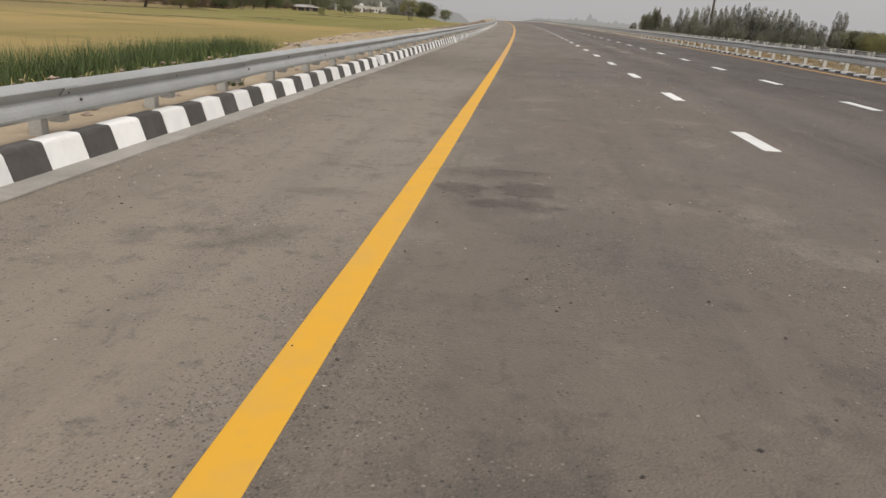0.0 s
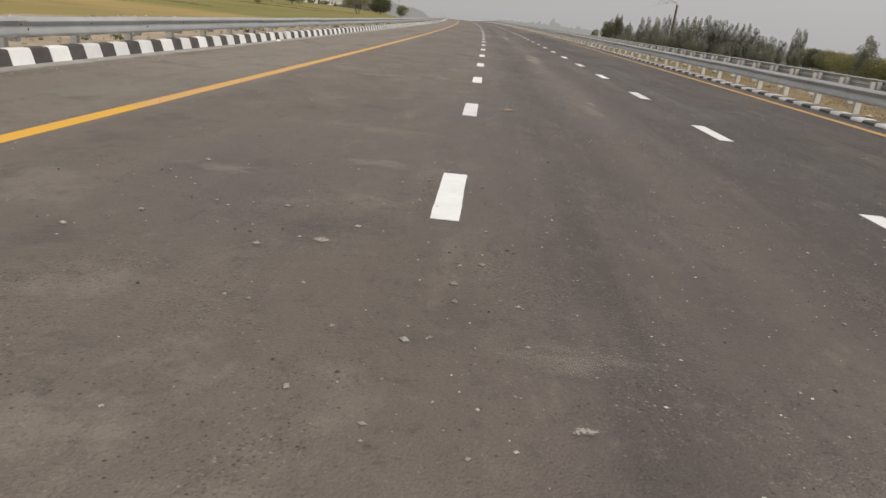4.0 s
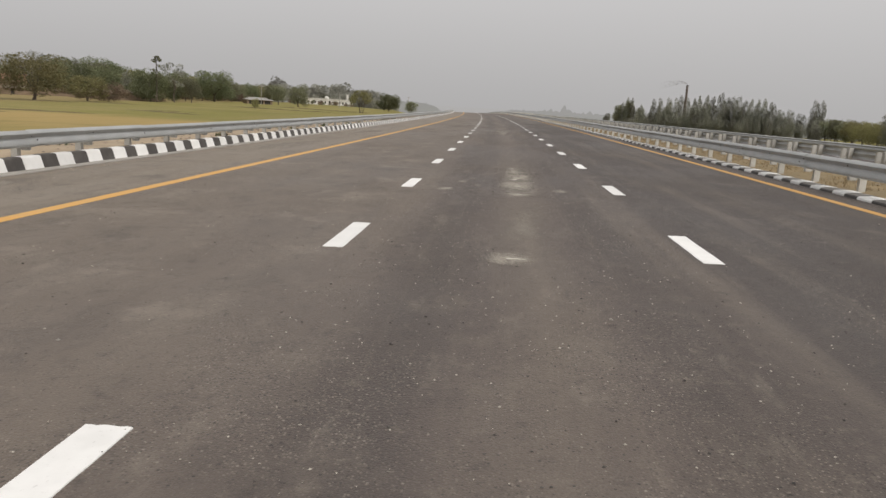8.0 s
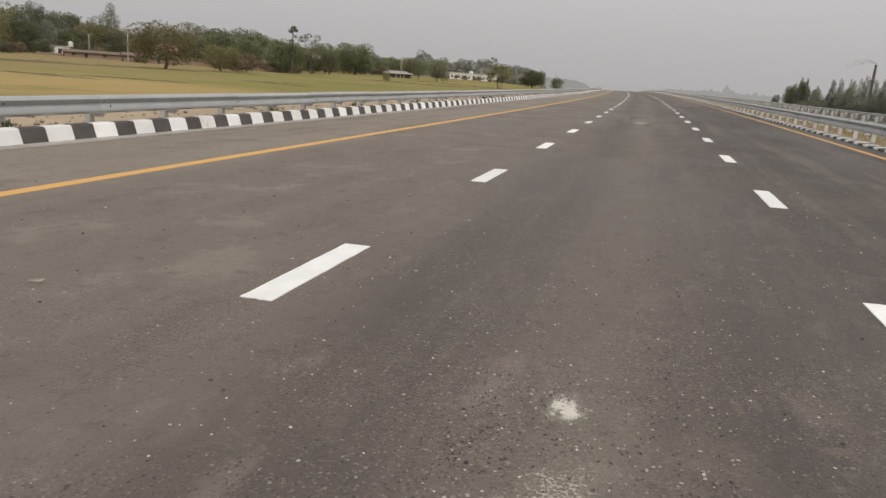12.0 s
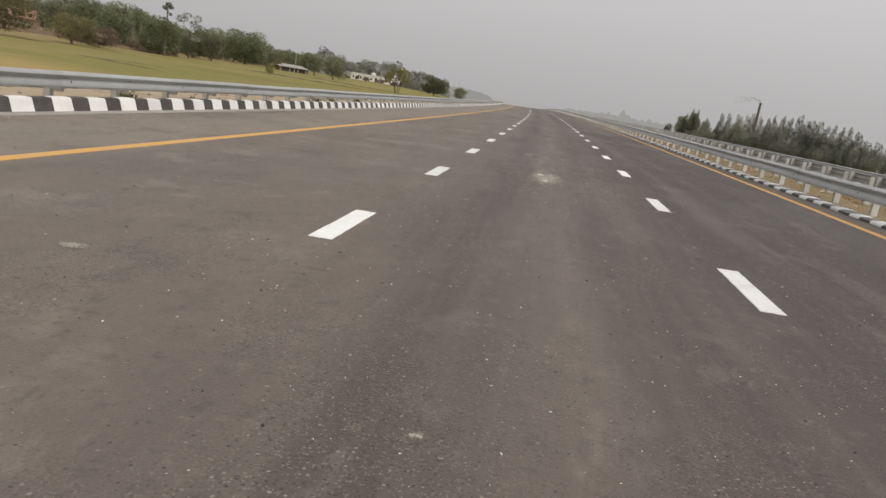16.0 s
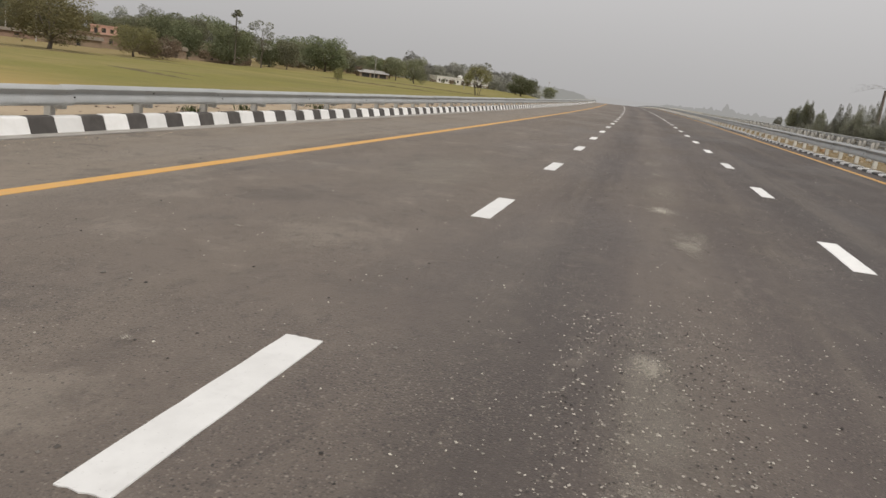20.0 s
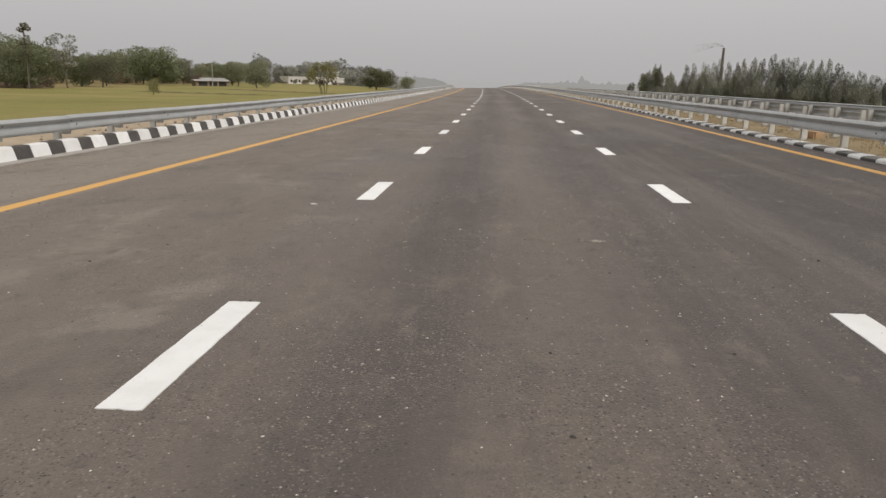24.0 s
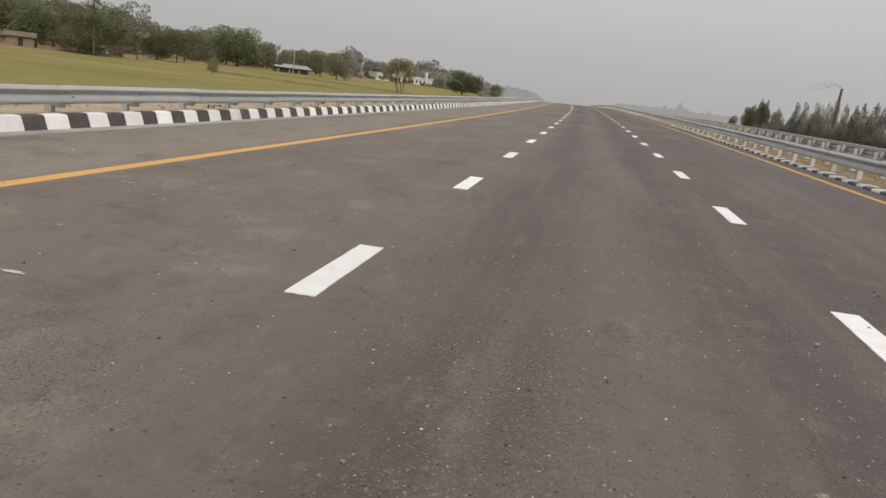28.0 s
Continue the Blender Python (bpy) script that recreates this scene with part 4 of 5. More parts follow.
def plant(kind, x, y, h, w=None, turn=0.0):
    """Stand a tree of that kind and height at x, y; the first ones use the built trees themselves."""
    i = used[kind]
    used[kind] += 1
    src = KINDS[kind][i % len(KINDS[kind])]
    k = h / 10
    kw = k if w is None else w
    m = Matrix.Translation((x, y, ground_z(x, y))) @ Matrix.Rotation(turn or i * 2.399, 4, "Z") @ Matrix.Diagonal((kw, kw, k, 1))
    if i < len(KINDS[kind]):
        src.matrix_basis = m
        return src
    home = src.matrix_basis.copy()
    src.matrix_basis = Matrix()
    ob = copy_thing(src, m)
    src.matrix_basis = home
    return ob


# field edge on the left, nearest trees as they stand
for kind, x, y, h, w in (
    ("olive", -97.5, 164, 9.6, 1.25), ("mango", -122, 316, 12.6, 1.42), ("bushy", -145, 269, 11.6, 1.0),
    ("bushy", -106, 258, 7.9, 0.75), ("mango", -55, 354, 8.0, 0.95), ("bushy", -83, 305, 9.2, 1.0),
    ("olive", -98.7, 185.5, 6.0, 0.80), ("mango", -114, 262, 8.6, 0.8),
    ("mango", -112, 240, 9.2, 0.9), ("mango", -104, 226, 9.4, 0.9), ("bushy", -118, 280, 8.4, 0.8),
    ("mango", -119, 228, 9.6, 1.0), ("mango", -131, 236, 10.2, 1.1), ("bushy", -100, 332, 8.6, 0.9),
    ("bushy", -126, 345, 9.5, 0.9), ("bushy", -110, 352, 8.8, 0.9),
    ("dry", -97, 192, 4.8, 0.46), ("dry", -128, 248, 4.6, 0.5), ("dry", -114, 207, 2.2, 0.20), ("dry", -109, 203, 2.8, 0.26),
    ("dry", -137, 206, 3.0, 0.3), ("dry", -118, 236, 3.2, 0.34), ("dry", -106, 236, 2.8, 0.3), ("dry", -146, 218, 2.4, 0.26),
    ("olive", -66, 207, 2.9, 0.20), ("bushy", -52, 410, 7.0, 0.8), ("mango", -66, 425, 8.5, 1.0),
):
    plant(kind, x, y, h, w)
rng = random.Random(7)

# skyline of the village trees from the road at s = 75: azimuth to the left and elevation, in degrees
ROOF = [(80, 2.4), (60, 2.2), (50, 2.3), (46, 2.05), (44.2, 1.3), (42.8, 1.6), (41.4, 1.9), (39.9, 2.0), (37.7, 2.0), (36.6, 2.15), (35.4, 1.8), (34, 1.95), (32, 1.25), (31, 1.2), (29.8, 1.45), (28.3, 1.45), (26, 1.25), (23, 0.9), (21.2, 0.9), (19.5, 1.45), (18.4, 0.9), (16.8, 0.9), (15.8, 1.05), (13, 1.12), (11.9, 0.8), (9.5, 0.42), (8.4, 0.48), (7.3, 0.48), (6.4, 0.38), (5.2, 0.2)]
DEPTH = [(80, 130), (60, 178), (52, 230), (46, 244), (38, 240), (33, 242), (30, 258), (23, 320), (19, 440), (15, 520), (11, 560), (8, 620), (5.2, 760)]
STATION = Vector((-1.3, 74.8, 1.4))


def graded(table, a):
    return float(np.interp(a, [r[0] for r in table[::-1]], [r[1] for r in table[::-1]]))


az = 78.0
while az > 10.4:
    d0 = graded(DEPTH, az)
    for row in range(3):
        a = az + rng.uniform(-0.6, 0.6)
        d = d0 + (4, 22, 48)[row] * (1 if d0 < 400 else 1.6) + rng.uniform(0, 14)
        x, y = STATION.x - d * math.sin(radians(a)), STATION.y + d * math.cos(radians(a))
        top = STATION.z + d * math.tan(radians(graded(ROOF, a)))
        h = (top - ground_z(x, y)) * (rng.uniform(0.60, 0.94), rng.uniform(0.78, 1.05), rng.uniform(0.88, 1.14))[row]
        # trees past 430 m take the leaves greyed for haze
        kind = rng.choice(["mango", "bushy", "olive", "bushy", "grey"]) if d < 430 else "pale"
        w = max(0.55, h / 10) * rng.uniform(0.85, 1.15) * (1.35 if kind == "grey" else 1.0)
        plant(kind, x, y, max(3.0, h), w)
    az -= math.degrees(6.6 / d0)
for x, y, h in ((-215, 285, 20.5), (-205, 238, 16.5), (-196, 226, 15.0), (-210, 205, 14.5), (-180, 330, 14)):
    plant("grey", x, y, h, 1.7)

# scrub and thickets at the foot of the village trees, thinner before the houses
edge = [(-108, 100), (-126, 132), (-150, 166), (-176, 205), (-166, 246), (-140, 264), (-130, 285), (-128, 325), (-126, 365), (-122, 400)]
for (x0, y0), (x1, y1) in zip(edge, edge[1:]):
    n = int(math.hypot(x1 - x0, y1 - y0) / 6.0) + 1
    for i in range(n):
        t = (i + rng.random()) / n
        plant(rng.choice(["dry", "bushy", "olive", "dry", "mango"]), x0 + (x1 - x0) * t - rng.uniform(0, 14), y0 + (y1 - y0) * t, rng.uniform(2.2, 5.0), rng.uniform(0.28, 0.5))

# two lone trees that stand above the rest
lopped = make_tree("lopped_tree", "tall thin lopped tree with a single tuft of leaves", 61, 12.8, [((0.1, 0.2, 12.1), (0.8, 0.8, 0.5)), ((0.9, 0.0, 11.5), (0.7, 0.7, 0.4)), ((-0.8, 0.2, 11.3), (0.6, 0.7, 0.45)), ((0.7, -0.1, 9.9), (0.6, 0.6, 0.3)), ((-0.6, 0.3, 8.7), (0.7, 0.7, 0.4)), ((0.3, 0.4, 7.2), (0.9, 0.9, 0.5))], 11.4, 0.12, BARK, LEAF_NEEM, 560, 0.40, twigs=4)
lopped.matrix_basis = Matrix.Translation((-99.5, 221, FIELD_Z))
gaunt = make_tree("gaunt_tree", "half-bare pale-limbed tree with scattered leaf tufts", 62, 11.8, sparse_lobes(62, 11.8, 8.0, 13, 0.42), 5.0, 0.18, BARK, LEAF_GREY, 1000, 0.40, twigs=12)
gaunt.matrix_basis = Matrix.Translation((-102.6, 238.5, FIELD_Z))

many = make_tree("acacia_tree", "many-stemmed airy acacia tree standing alone in the field", 64, 7.8, round_lobes(64, 7.8, 8.6, 0.36, 30, 0.22)[1:], 2.6, 0.13, BARK, LEAF_OLIVE, 3000, 0.30, stems=4, twigs=7)
many.matrix_basis = Matrix.Translation((-45.8, 246, FIELD_Z)) @ Matrix.Diagonal((0.9, 0.9, 0.92, 1))

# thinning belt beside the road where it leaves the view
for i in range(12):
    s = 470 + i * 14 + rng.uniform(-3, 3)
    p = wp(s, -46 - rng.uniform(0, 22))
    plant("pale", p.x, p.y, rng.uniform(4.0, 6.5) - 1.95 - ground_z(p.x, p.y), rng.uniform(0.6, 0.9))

# plantation on the right: azimuth and height as seen along the belt
belt = [(9.7, 680, 21.0), (10.1, 675, 26.0), (10.5, 670, 25.5), (11.3, 640, 18.5), (12.4, 580, 21.5), (12.9, 578, 22.5), (13.6, 565, 22.5), (14.3, 540, 21.5), (14.7, 520, 22.5), (15.3, 500, 19.5), (15.9, 490, 19), (16.3, 480, 20.5), (17.0, 460, 20), (17.6, 440, 18.5), (18.3, 430, 20.8), (18.8, 425, 18), (19.2, 425, 18.6), (19.8, 420, 18.8), (20.4, 415, 16.5), (20.9, 412, 17.5), (21.5, 405, 17), (22.0, 402, 17.6), (22.6, 400, 15.5), (23.3, 398, 11.5), (24.0, 396, 11.8), (24.8, 395, 10.0), (25.8, 394, 17.6), (26.3, 396, 17.4)]
for az, d, h in belt:
    a = radians(az)
    x, y = -1.3 + d * math.sin(a), 90.7 + d * math.cos(a)
    plant("grey", x, y, h + 4.4, rng.uniform(1.05, 1.4))
    if az < 11.5:
        plant("bushy", x + rng.uniform(-4, 4), y + 3, h + 1.6, rng.uniform(1.0, 1.3))
    for _ in range(2):
        plant("grey", x + rng.uniform(-7, 7), y + rng.uniform(-3, 12), (h + 3.4) * rng.uniform(0.5, 0.9), rng.uniform(0.9, 1.25))
    for _ in range(3):
        plant("grey", x + rng.uniform(-12, 12), y + rng.uniform(10, 50), h * rng.uniform(0.5, 0.8), rng.uniform(1.0, 1.3))
    for _ in range(2):
        plant("grey", x + rng.uniform(-12, 12), y - rng.uniform(0, 25), rng.uniform(7.0, 12.0), rng.uniform(0.9, 1.2))
for az, d, h in ((27.0, 380, 8.8), (27.8, 370, 8.4), (28.6, 360, 8.6), (29.4, 350, 8.2), (30.2, 340, 7.6), (31.0, 325, 7.8), (31.8, 310, 6.6), (33.2, 280, 14.8), (33.7, 276, 12.5), (35, 268, 6.8), (36.4, 260, 7.2), (38, 252, 6.4), (40, 245, 6.6), (43, 236, 7.0), (46, 228, 6.4)):
    a = radians(az)
    x, y = -1.3 + d * math.sin(a), 90.7 + d * math.cos(a)
    plant("grey" if h > 10 else rng.choice(["bushy", "olive", "bushy"]), x, y, h + 3.4, 1.9 if h > 10 else 1.25)
    plant("bushy", x + rng.uniform(4, 14), y + rng.uniform(-6, 6), h + 2.2 if h < 10 else 9.5, 1.2)
plant("olive", 70.8, 133.5, 9.6, 0.8)
# scrub before the school
for k in range(14):
    plant(rng.choice(["dry", "bushy", "dry"]), -128 + k * 2.2 + rng.uniform(-2, 2), 452 + k * 1.9 + rng.uniform(-4, 4), rng.uniform(1.4, 3.0), rng.uniform(0.18, 0.32))

# ---- buildings across the fields ----
def wall_cells(bm, length, height, thick, openings):
    """A wall along x from 0 to length with rectangular openings (x0, x1, z0, z1) cut through it."""
    xs = sorted({0, length, *[o[0] for o in openings], *[o[1] for o in openings]})
    zs = sorted({0, height, *[o[2] for o in openings], *[o[3] for o in openings]})
    for x0, x1 in zip(xs, xs[1:]):
        for z0, z1 in zip(zs, zs[1:]):
            if not any(o[0] <= x0 and x1 <= o[1] and o[2] <= z0 and z1 <= o[3] for o in openings):
                box(bm, x0, x1, 0, thick, z0, z1)
    bmesh.ops.remove_doubles(bm, verts=bm.verts, dist=0.001)


def house(name, label, m, length, depth, height, wall_mat, roof_mat, openings, overhang=0.3, parapet=0.0, slope=0.0, category="house"):
    """A one-storey block with its front along x, facing -y; openings as in wall_cells."""
    h = thing(name, label, category, m)
    bm = bmesh.new()
    wall_cells(bm, length, height, 0.25, openings)
    part("front_wall", bm, wall_mat, h)
    for nm, a in (("side_wall", (0, 0.25, 0.25, depth)), ("side_wall", (length - 0.25, length, 0.25, depth)), ("back_wall", (0.25, length - 0.25, depth - 0.25, depth))):
        bm = bmesh.new()
        box(bm, a[0], a[1], a[2], a[3], 0, height)
        part(nm, bm, wall_mat, h)
    for x0, x1, z0, z1 in openings:
        bm = bmesh.new()
        # dark panel across the opening, its colour standing for the unlit room behind
        box(bm, x0, x1, 0.16, 0.22, z0, z1)
        w = part("window" if z0 > 0.3 else "door", bm, DARK_OPENING, h)
        bm = bmesh.new()
        for q in ((x0, x1, z1 - 0.08, z1), (x0, x1, z0, z0 + 0.06), (x0, x0 + 0.07, z0 + 0.06, z1 - 0.08), (x1 - 0.07, x1, z0 + 0.06, z1 - 0.08)):
            box(bm, q[0], q[1], 0.04, 0.15, q[2], q[3])
        part("frame", bm, WOOD, w)
    bm = bmesh.new()
    o = overhang
    if slope:
        v = [bm.verts.new(p) for p in ((-o, -o, height), (length + o, -o, height), (length + o, depth / 2, height + slope), (-o, depth / 2, height + slope), (length + o, depth + o, height), (-o, depth + o, height))]
        bm.faces.new((v[0], v[1], v[2], v[3]))
        bm.faces.new((v[3], v[2], v[4], v[5]))
        bm.faces.new((v[1], v[4], v[2]))
        bm.faces.new((v[0], v[3], v[5]))
        bm.faces.new((v[0], v[5], v[4], v[1]))
    else:
        box(bm, -o, length + o, -o, depth + o, height, height + 0.18)
    part("roof", bm, roof_mat, h)
    if parapet:
        bm = bmesh.new()
        t = height + 0.18
        for q in ((-o, length + o, -o, -o + 0.15), (-o, length + o, depth + o - 0.15, depth + o), (-o, -o + 0.15, -o + 0.15, depth + o - 0.15), (length + o - 0.15, length + o, -o + 0.15, depth + o - 0.15)):
            box(bm, q[0], q[1], q[2], q[3], t, t + parapet)
        part("parapet", bm, wall_mat, h)
    return h


def facing(x, y, turn, z=FIELD_Z):
    return pose(x, y, z, 0, 0, turn)


# fronts face the road
house("brick_house", "old flat-roofed brick house with two dark windows", facing(-150.5, 219.5, 44), 9.5, 6, 3.2, BRICK, MUD, [(1.3, 2.5, 1.0, 2.2), (5.6, 6.8, 1.0, 2.2), (8.0, 8.9, 0.05, 2.1)], 0.3, 0.15)
house("brick_house", "old brick house carrying a salmon pink roof room", facing(-169, 243.5, 44), 14, 7, 3.1, BRICK, MUD, [(2.2, 3.4, 1.0, 2.3), (10.6, 11.6, 0.05, 2.2)], 0.3)
house("upper_room", "salmon pink roof room with open doorways on a brick house", facing(-165.3, 247.8, 44, FIELD_Z + 3.28), 7.2, 3.6, 2.3, PINK, PINK, [(0.9, 1.9, 0.05, 1.8), (2.9, 4.1, 0.5, 1.8), (5.2, 6.2, 0.5, 1.7)], 0.15, 0.15)
house("mud_house", "plastered brick house with a low yard wall beside thickets", facing(-139, 250, 42), 9, 6, 2.8, BRICK, CONCRETE, [(1.4, 2.4, 1.0, 2.0), (4.0, 4.9, 0.05, 2.0)], 0.4)
house("mud_house", "low mud-walled house with a grey thatched roof", facing(-131, 243, 44), 9, 5, 2.1, MUD, THATCH, [(2.0, 2.9, 0.05, 1.8), (5.5, 6.5, 0.9, 1.6)], 0.5, 0, 1.3)
house("mud_house", "long low mud house among trees at the village edge", facing(-142, 205, 46), 14, 5, 1.7, MUD, THATCH, [(3.0, 3.9, 0.05, 1.5), (8.5, 9.4, 0.05, 1.5)], 0.5, 0, 0.8)
house("mud_house", "small brick and mud outhouse in front of trees", facing(-116.9, 218.5, 42), 4.8, 4, 1.9, MUD, THATCH, [(2.0, 2.9, 0.05, 1.6)], 0.4, 0, 0.9)
house("mud_house", "long low mud house with a thatched roof among thickets", facing(-160, 203, 48), 15, 6, 1.5, BRICK, THATCH, [(1.8, 2.8, 0.6, 1.2), (5.0, 5.9, 0.05, 1.35), (9.6, 10.6, 0.6, 1.2)], 0.5, 0, 0.7)
house("whitewashed_shed", "small whitewashed shed beside a water tank", facing(-174, 212, 50), 5.5, 4, 2.6, WHITEWASH, SHEET, [(2.2, 3.2, 0.05, 2.0)], 0.2)
house("cattle_shed", "long low cattle shed with a pale sheet roof", facing(-108, 316, 40), 11, 5, 1.7, MUD, SHEET, [(0.8, 3.8, 0.05, 1.5), (4.4, 7.0, 0.05, 1.5), (7.6, 10.2, 0.05, 1.5)], 0.5, 0, 0.5)
house("roadside_shed", "pale sheet-roofed shed between field trees", facing(-112, 330, 40), 8, 4, 2.2, WHITEWASH, SHEET, [(1.0, 2.4, 0.05, 1.8), (4.8, 6.0, 0.8, 1.7)], 0.4, 0, 0.5)
house("thatched_shelter", "small dark thatched shelter at the field's edge", facing(-127, 228, 44), 5, 3.6, 1.6, MUD, THATCH, [(0.8, 4.0, 0.05, 1.4)], 0.5, 0, 0.8, "shed")
house("thatched_shelter", "low thatched shelter with a wide opening under trees", facing(-109, 229, 40), 4.6, 3.4, 1.5, MUD, THATCH, [(0.7, 3.6, 0.05, 1.3)], 0.4, 0, 0.7, "shed")
house("mud_house", "brown mud hut with a small door behind field trees", facing(-122, 240, 42), 6, 4, 2.0, MUD, THATCH, [(2.4, 3.2, 0.05, 1.6)], 0.4, 0, 0.9)
house("whitewashed_shrine", "tiny whitewashed shrine standing at the field's edge", facing(-127.6, 261, 40), 1.7, 1.5, 1.7, WHITEWASH, WHITEWASH, [(0.5, 1.2, 0.1, 1.3)], 0.08, 0, 0, "shrine")


def yard_wall(x0, y0, x1, y1, h, seed):
    """A low crumbling wall of mud and brick before the village houses."""
    rng = random.Random(seed)
    a, b = Vector((x0, y0, FIELD_Z)), Vector((x1, y1, FIELD_Z))
    d = b - a
    e = Vector((-d.y, d.x, 0)).normalized() * 0.18
    n = max(6, int(d.length / 0.9))
    v, f = [], []
    for k in range(n + 1):
        p, t = a + d * k / n, h * rng.uniform(0.6, 1.1)
        v += [p - e + Vector((0, 0, -0.2)), p - e * 0.9 + Vector((0, 0, t)), p + e * 0.9 + Vector((0, 0, t)), p + e + Vector((0, 0, -0.2))]
    f = [(4 * k + q, 4 * k + q + 1, 4 * k + q + 5, 4 * k + q + 4) for k in range(n) for q in range(3)] + [(0, 1, 2, 3), (4 * n + 3, 4 * n + 2, 4 * n + 1, 4 * n)]
    tagged(place("yard_wall", mesh_of("yard_wall", v, f, MUD)), "low crumbling mud yard wall before village houses", "wall", "yard walls")


for i, q in enumerate(((-158, 212, -151, 218, 1.2), (-146, 226, -136, 236, 1.1), (-139, 222, -128, 232, 0.9), (-126, 222, -118, 227, 1.0), (-113, 222, -104, 232, 0.8), (-172, 205, -160, 214, 1.0))):
    yard_wall(*q, 40 + i)
win = [(1.2 + 2.6 * i, 2.4 + 2.6 * i, 0.9, 2.3) for i in range(6)] + [(17.4, 18.9, 0.05, 2.6)] + [(20.4 + 2.6 * i, 21.6 + 2.6 * i, 0.9, 2.3) for i in range(5)]
school = house("school_building", "long whitewashed single-storey school with dark windows", facing(-127.5, 474, 50), 37, 8, 3.4, WHITEWASH, WHITEWASH, win, 0.35, 0.4)
bm = bmesh.new()
bmesh.ops.create_uvsphere(bm, u_segments=16, v_segments=10, radius=1.5, matrix=Matrix.Translation((18, 3, 4.3)) @ Matrix.Diagonal((1, 1, 0.9, 1)))
part("dome", bm, WHITEWASH, school, "small white roof dome")
bm = bmesh.new()
box(bm, 33.0, 34.2, 1.0, 2.2, 3.7, 7.4, 0.05)
part("turret", bm, WHITEWASH, school, "slim white corner turret")


def water_tank(x, y, z):
    t = thing("water_tank", "white plastic roof water tank", "tank", pose(x, y, z))
    bm = bmesh.new()
    bmesh.ops.create_cone(bm, cap_ends=True, segments=16, radius1=0.7, radius2=0.7, depth=1.2, matrix=Matrix.Translation((0, 0, 0.6)))
    bmesh.ops.create_cone(bm, cap_ends=True, segments=16, radius1=0.7, radius2=0.25, depth=0.25, matrix=Matrix.Translation((0, 0, 1.325)))
    part("drum", bm, WHITEWASH, t)
    bm = bmesh.new()
    bmesh.ops.create_cone(bm, cap_ends=True, segments=12, radius1=0.25, radius2=0.22, depth=0.12, matrix=Matrix.Translation((0, 0, 1.51)))
    part("lid", bm, WHITEWASH, t)


water_tank(-171.5, 217.5, FIELD_Z + 2.78)


def pole(x, y, h, arms=1):
    p = thing("utility_pole", "slim grey concrete power pole standing in the field", "pole", pose(x, y, FIELD_Z, 0, 0.8, 0), "power poles")
    v, f = [], []
    tube(v, f, [Vector((0, 0, -0.4)), Vector((0, 0, h * 0.5)), Vector((0, 0, h))], [0.16, 0.13, 0.10], 8)
    place("shaft", mesh_of("shaft", v, f, CONCRETE, True), p)
    for k in range(arms):
        bm = bmesh.new()
        box(bm, -0.7, 0.7, -0.05, 0.05, h - 0.5 - 0.6 * k, h - 0.4 - 0.6 * k)
        part("cross_arm", bm, WOOD, p)
        for q in (-0.6, 0.0, 0.6):
            bm = bmesh.new()
            bmesh.ops.create_cone(bm, cap_ends=True, segments=8, radius1=0.05, radius2=0.04, depth=0.16, matrix=Matrix.Translation((q, 0, h - 0.32 - 0.6 * k)))
            part("insulator", bm, WHITEWASH, p)


for x, y, h in ((-135.5, 198.8, 7.5), (-168, 221, 7.0), (-101, 313, 7.5), (-76, 345, 7.0), (-62, 470, 8.0)):
    pole(x, y, h)

# ---- kiln chimney far off on the right ----
kiln = thing("kiln_chimney", "tall dark sooty brick kiln chimney above far trees", "chimney", pose(153.9, 678, FIELD_Z))
v, f = [], []
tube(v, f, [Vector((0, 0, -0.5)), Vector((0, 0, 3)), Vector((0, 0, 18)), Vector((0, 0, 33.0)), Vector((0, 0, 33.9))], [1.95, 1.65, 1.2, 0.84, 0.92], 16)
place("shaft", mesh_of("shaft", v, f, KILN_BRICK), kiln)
for z, r in ((10.0, 1.46), (20.0, 1.16), (29.0, 0.98), (33.4, 0.96)):
    bm = bmesh.new()
    bmesh.ops.create_cone(bm, cap_ends=True, segments=16, radius1=r, radius2=r, depth=0.35, matrix=Matrix.Translation((0, 0, z)))
    part("iron_band", bm, BOLT_STEEL, kiln)

smoke_v, smoke_f = [], []
ARC, RINGS = 9, 14
for k in range(RINGS):
    mid = Vector((153.6 - 0.8 * k - 0.09 * k * k, 677 + 0.4 * k, 32.4 + 1.6 * math.sin(k * 0.30) - 0.012 * k * k))
    r = 0.45 + 0.24 * k
    smoke_v += [mid + Vector((0.3 * r * math.sin(3.0 * q + k), -r * math.sin(math.pi * q / (ARC - 1)) * 0.5, r * math.cos(math.pi * q / (ARC - 1)))) for q in range(ARC)]
smoke_f = [(k * ARC + q, k * ARC + q + 1, (k + 1) * ARC + q + 1, (k + 1) * ARC + q) for k in range(RINGS - 1) for q in range(ARC - 1)]
m, n, l, p = shader("thin_smoke")
p.inputs["Base Color"].default_value = (0.20, 0.19, 0.185, 1)
pos = n.new("ShaderNodeNewGeometry").outputs["Position"]
sx = n.new("ShaderNodeSeparateXYZ")
l.new(pos, sx.inputs[0])
l.new(calc(n, l, "MULTIPLY", ramp(n, l, noise_node(n, l, pos, 0.45, 4), 0.30, 0.80, 0.05, 0.6), ramp(n, l, sx.outputs[0], 128.0, 153.0, 0.0, 1.0)), p.inputs["Alpha"])
tagged(place("smoke", mesh_of("smoke", smoke_v, smoke_f, m, True)), "thin grey smoke drifting from a kiln chimney", "smoke")

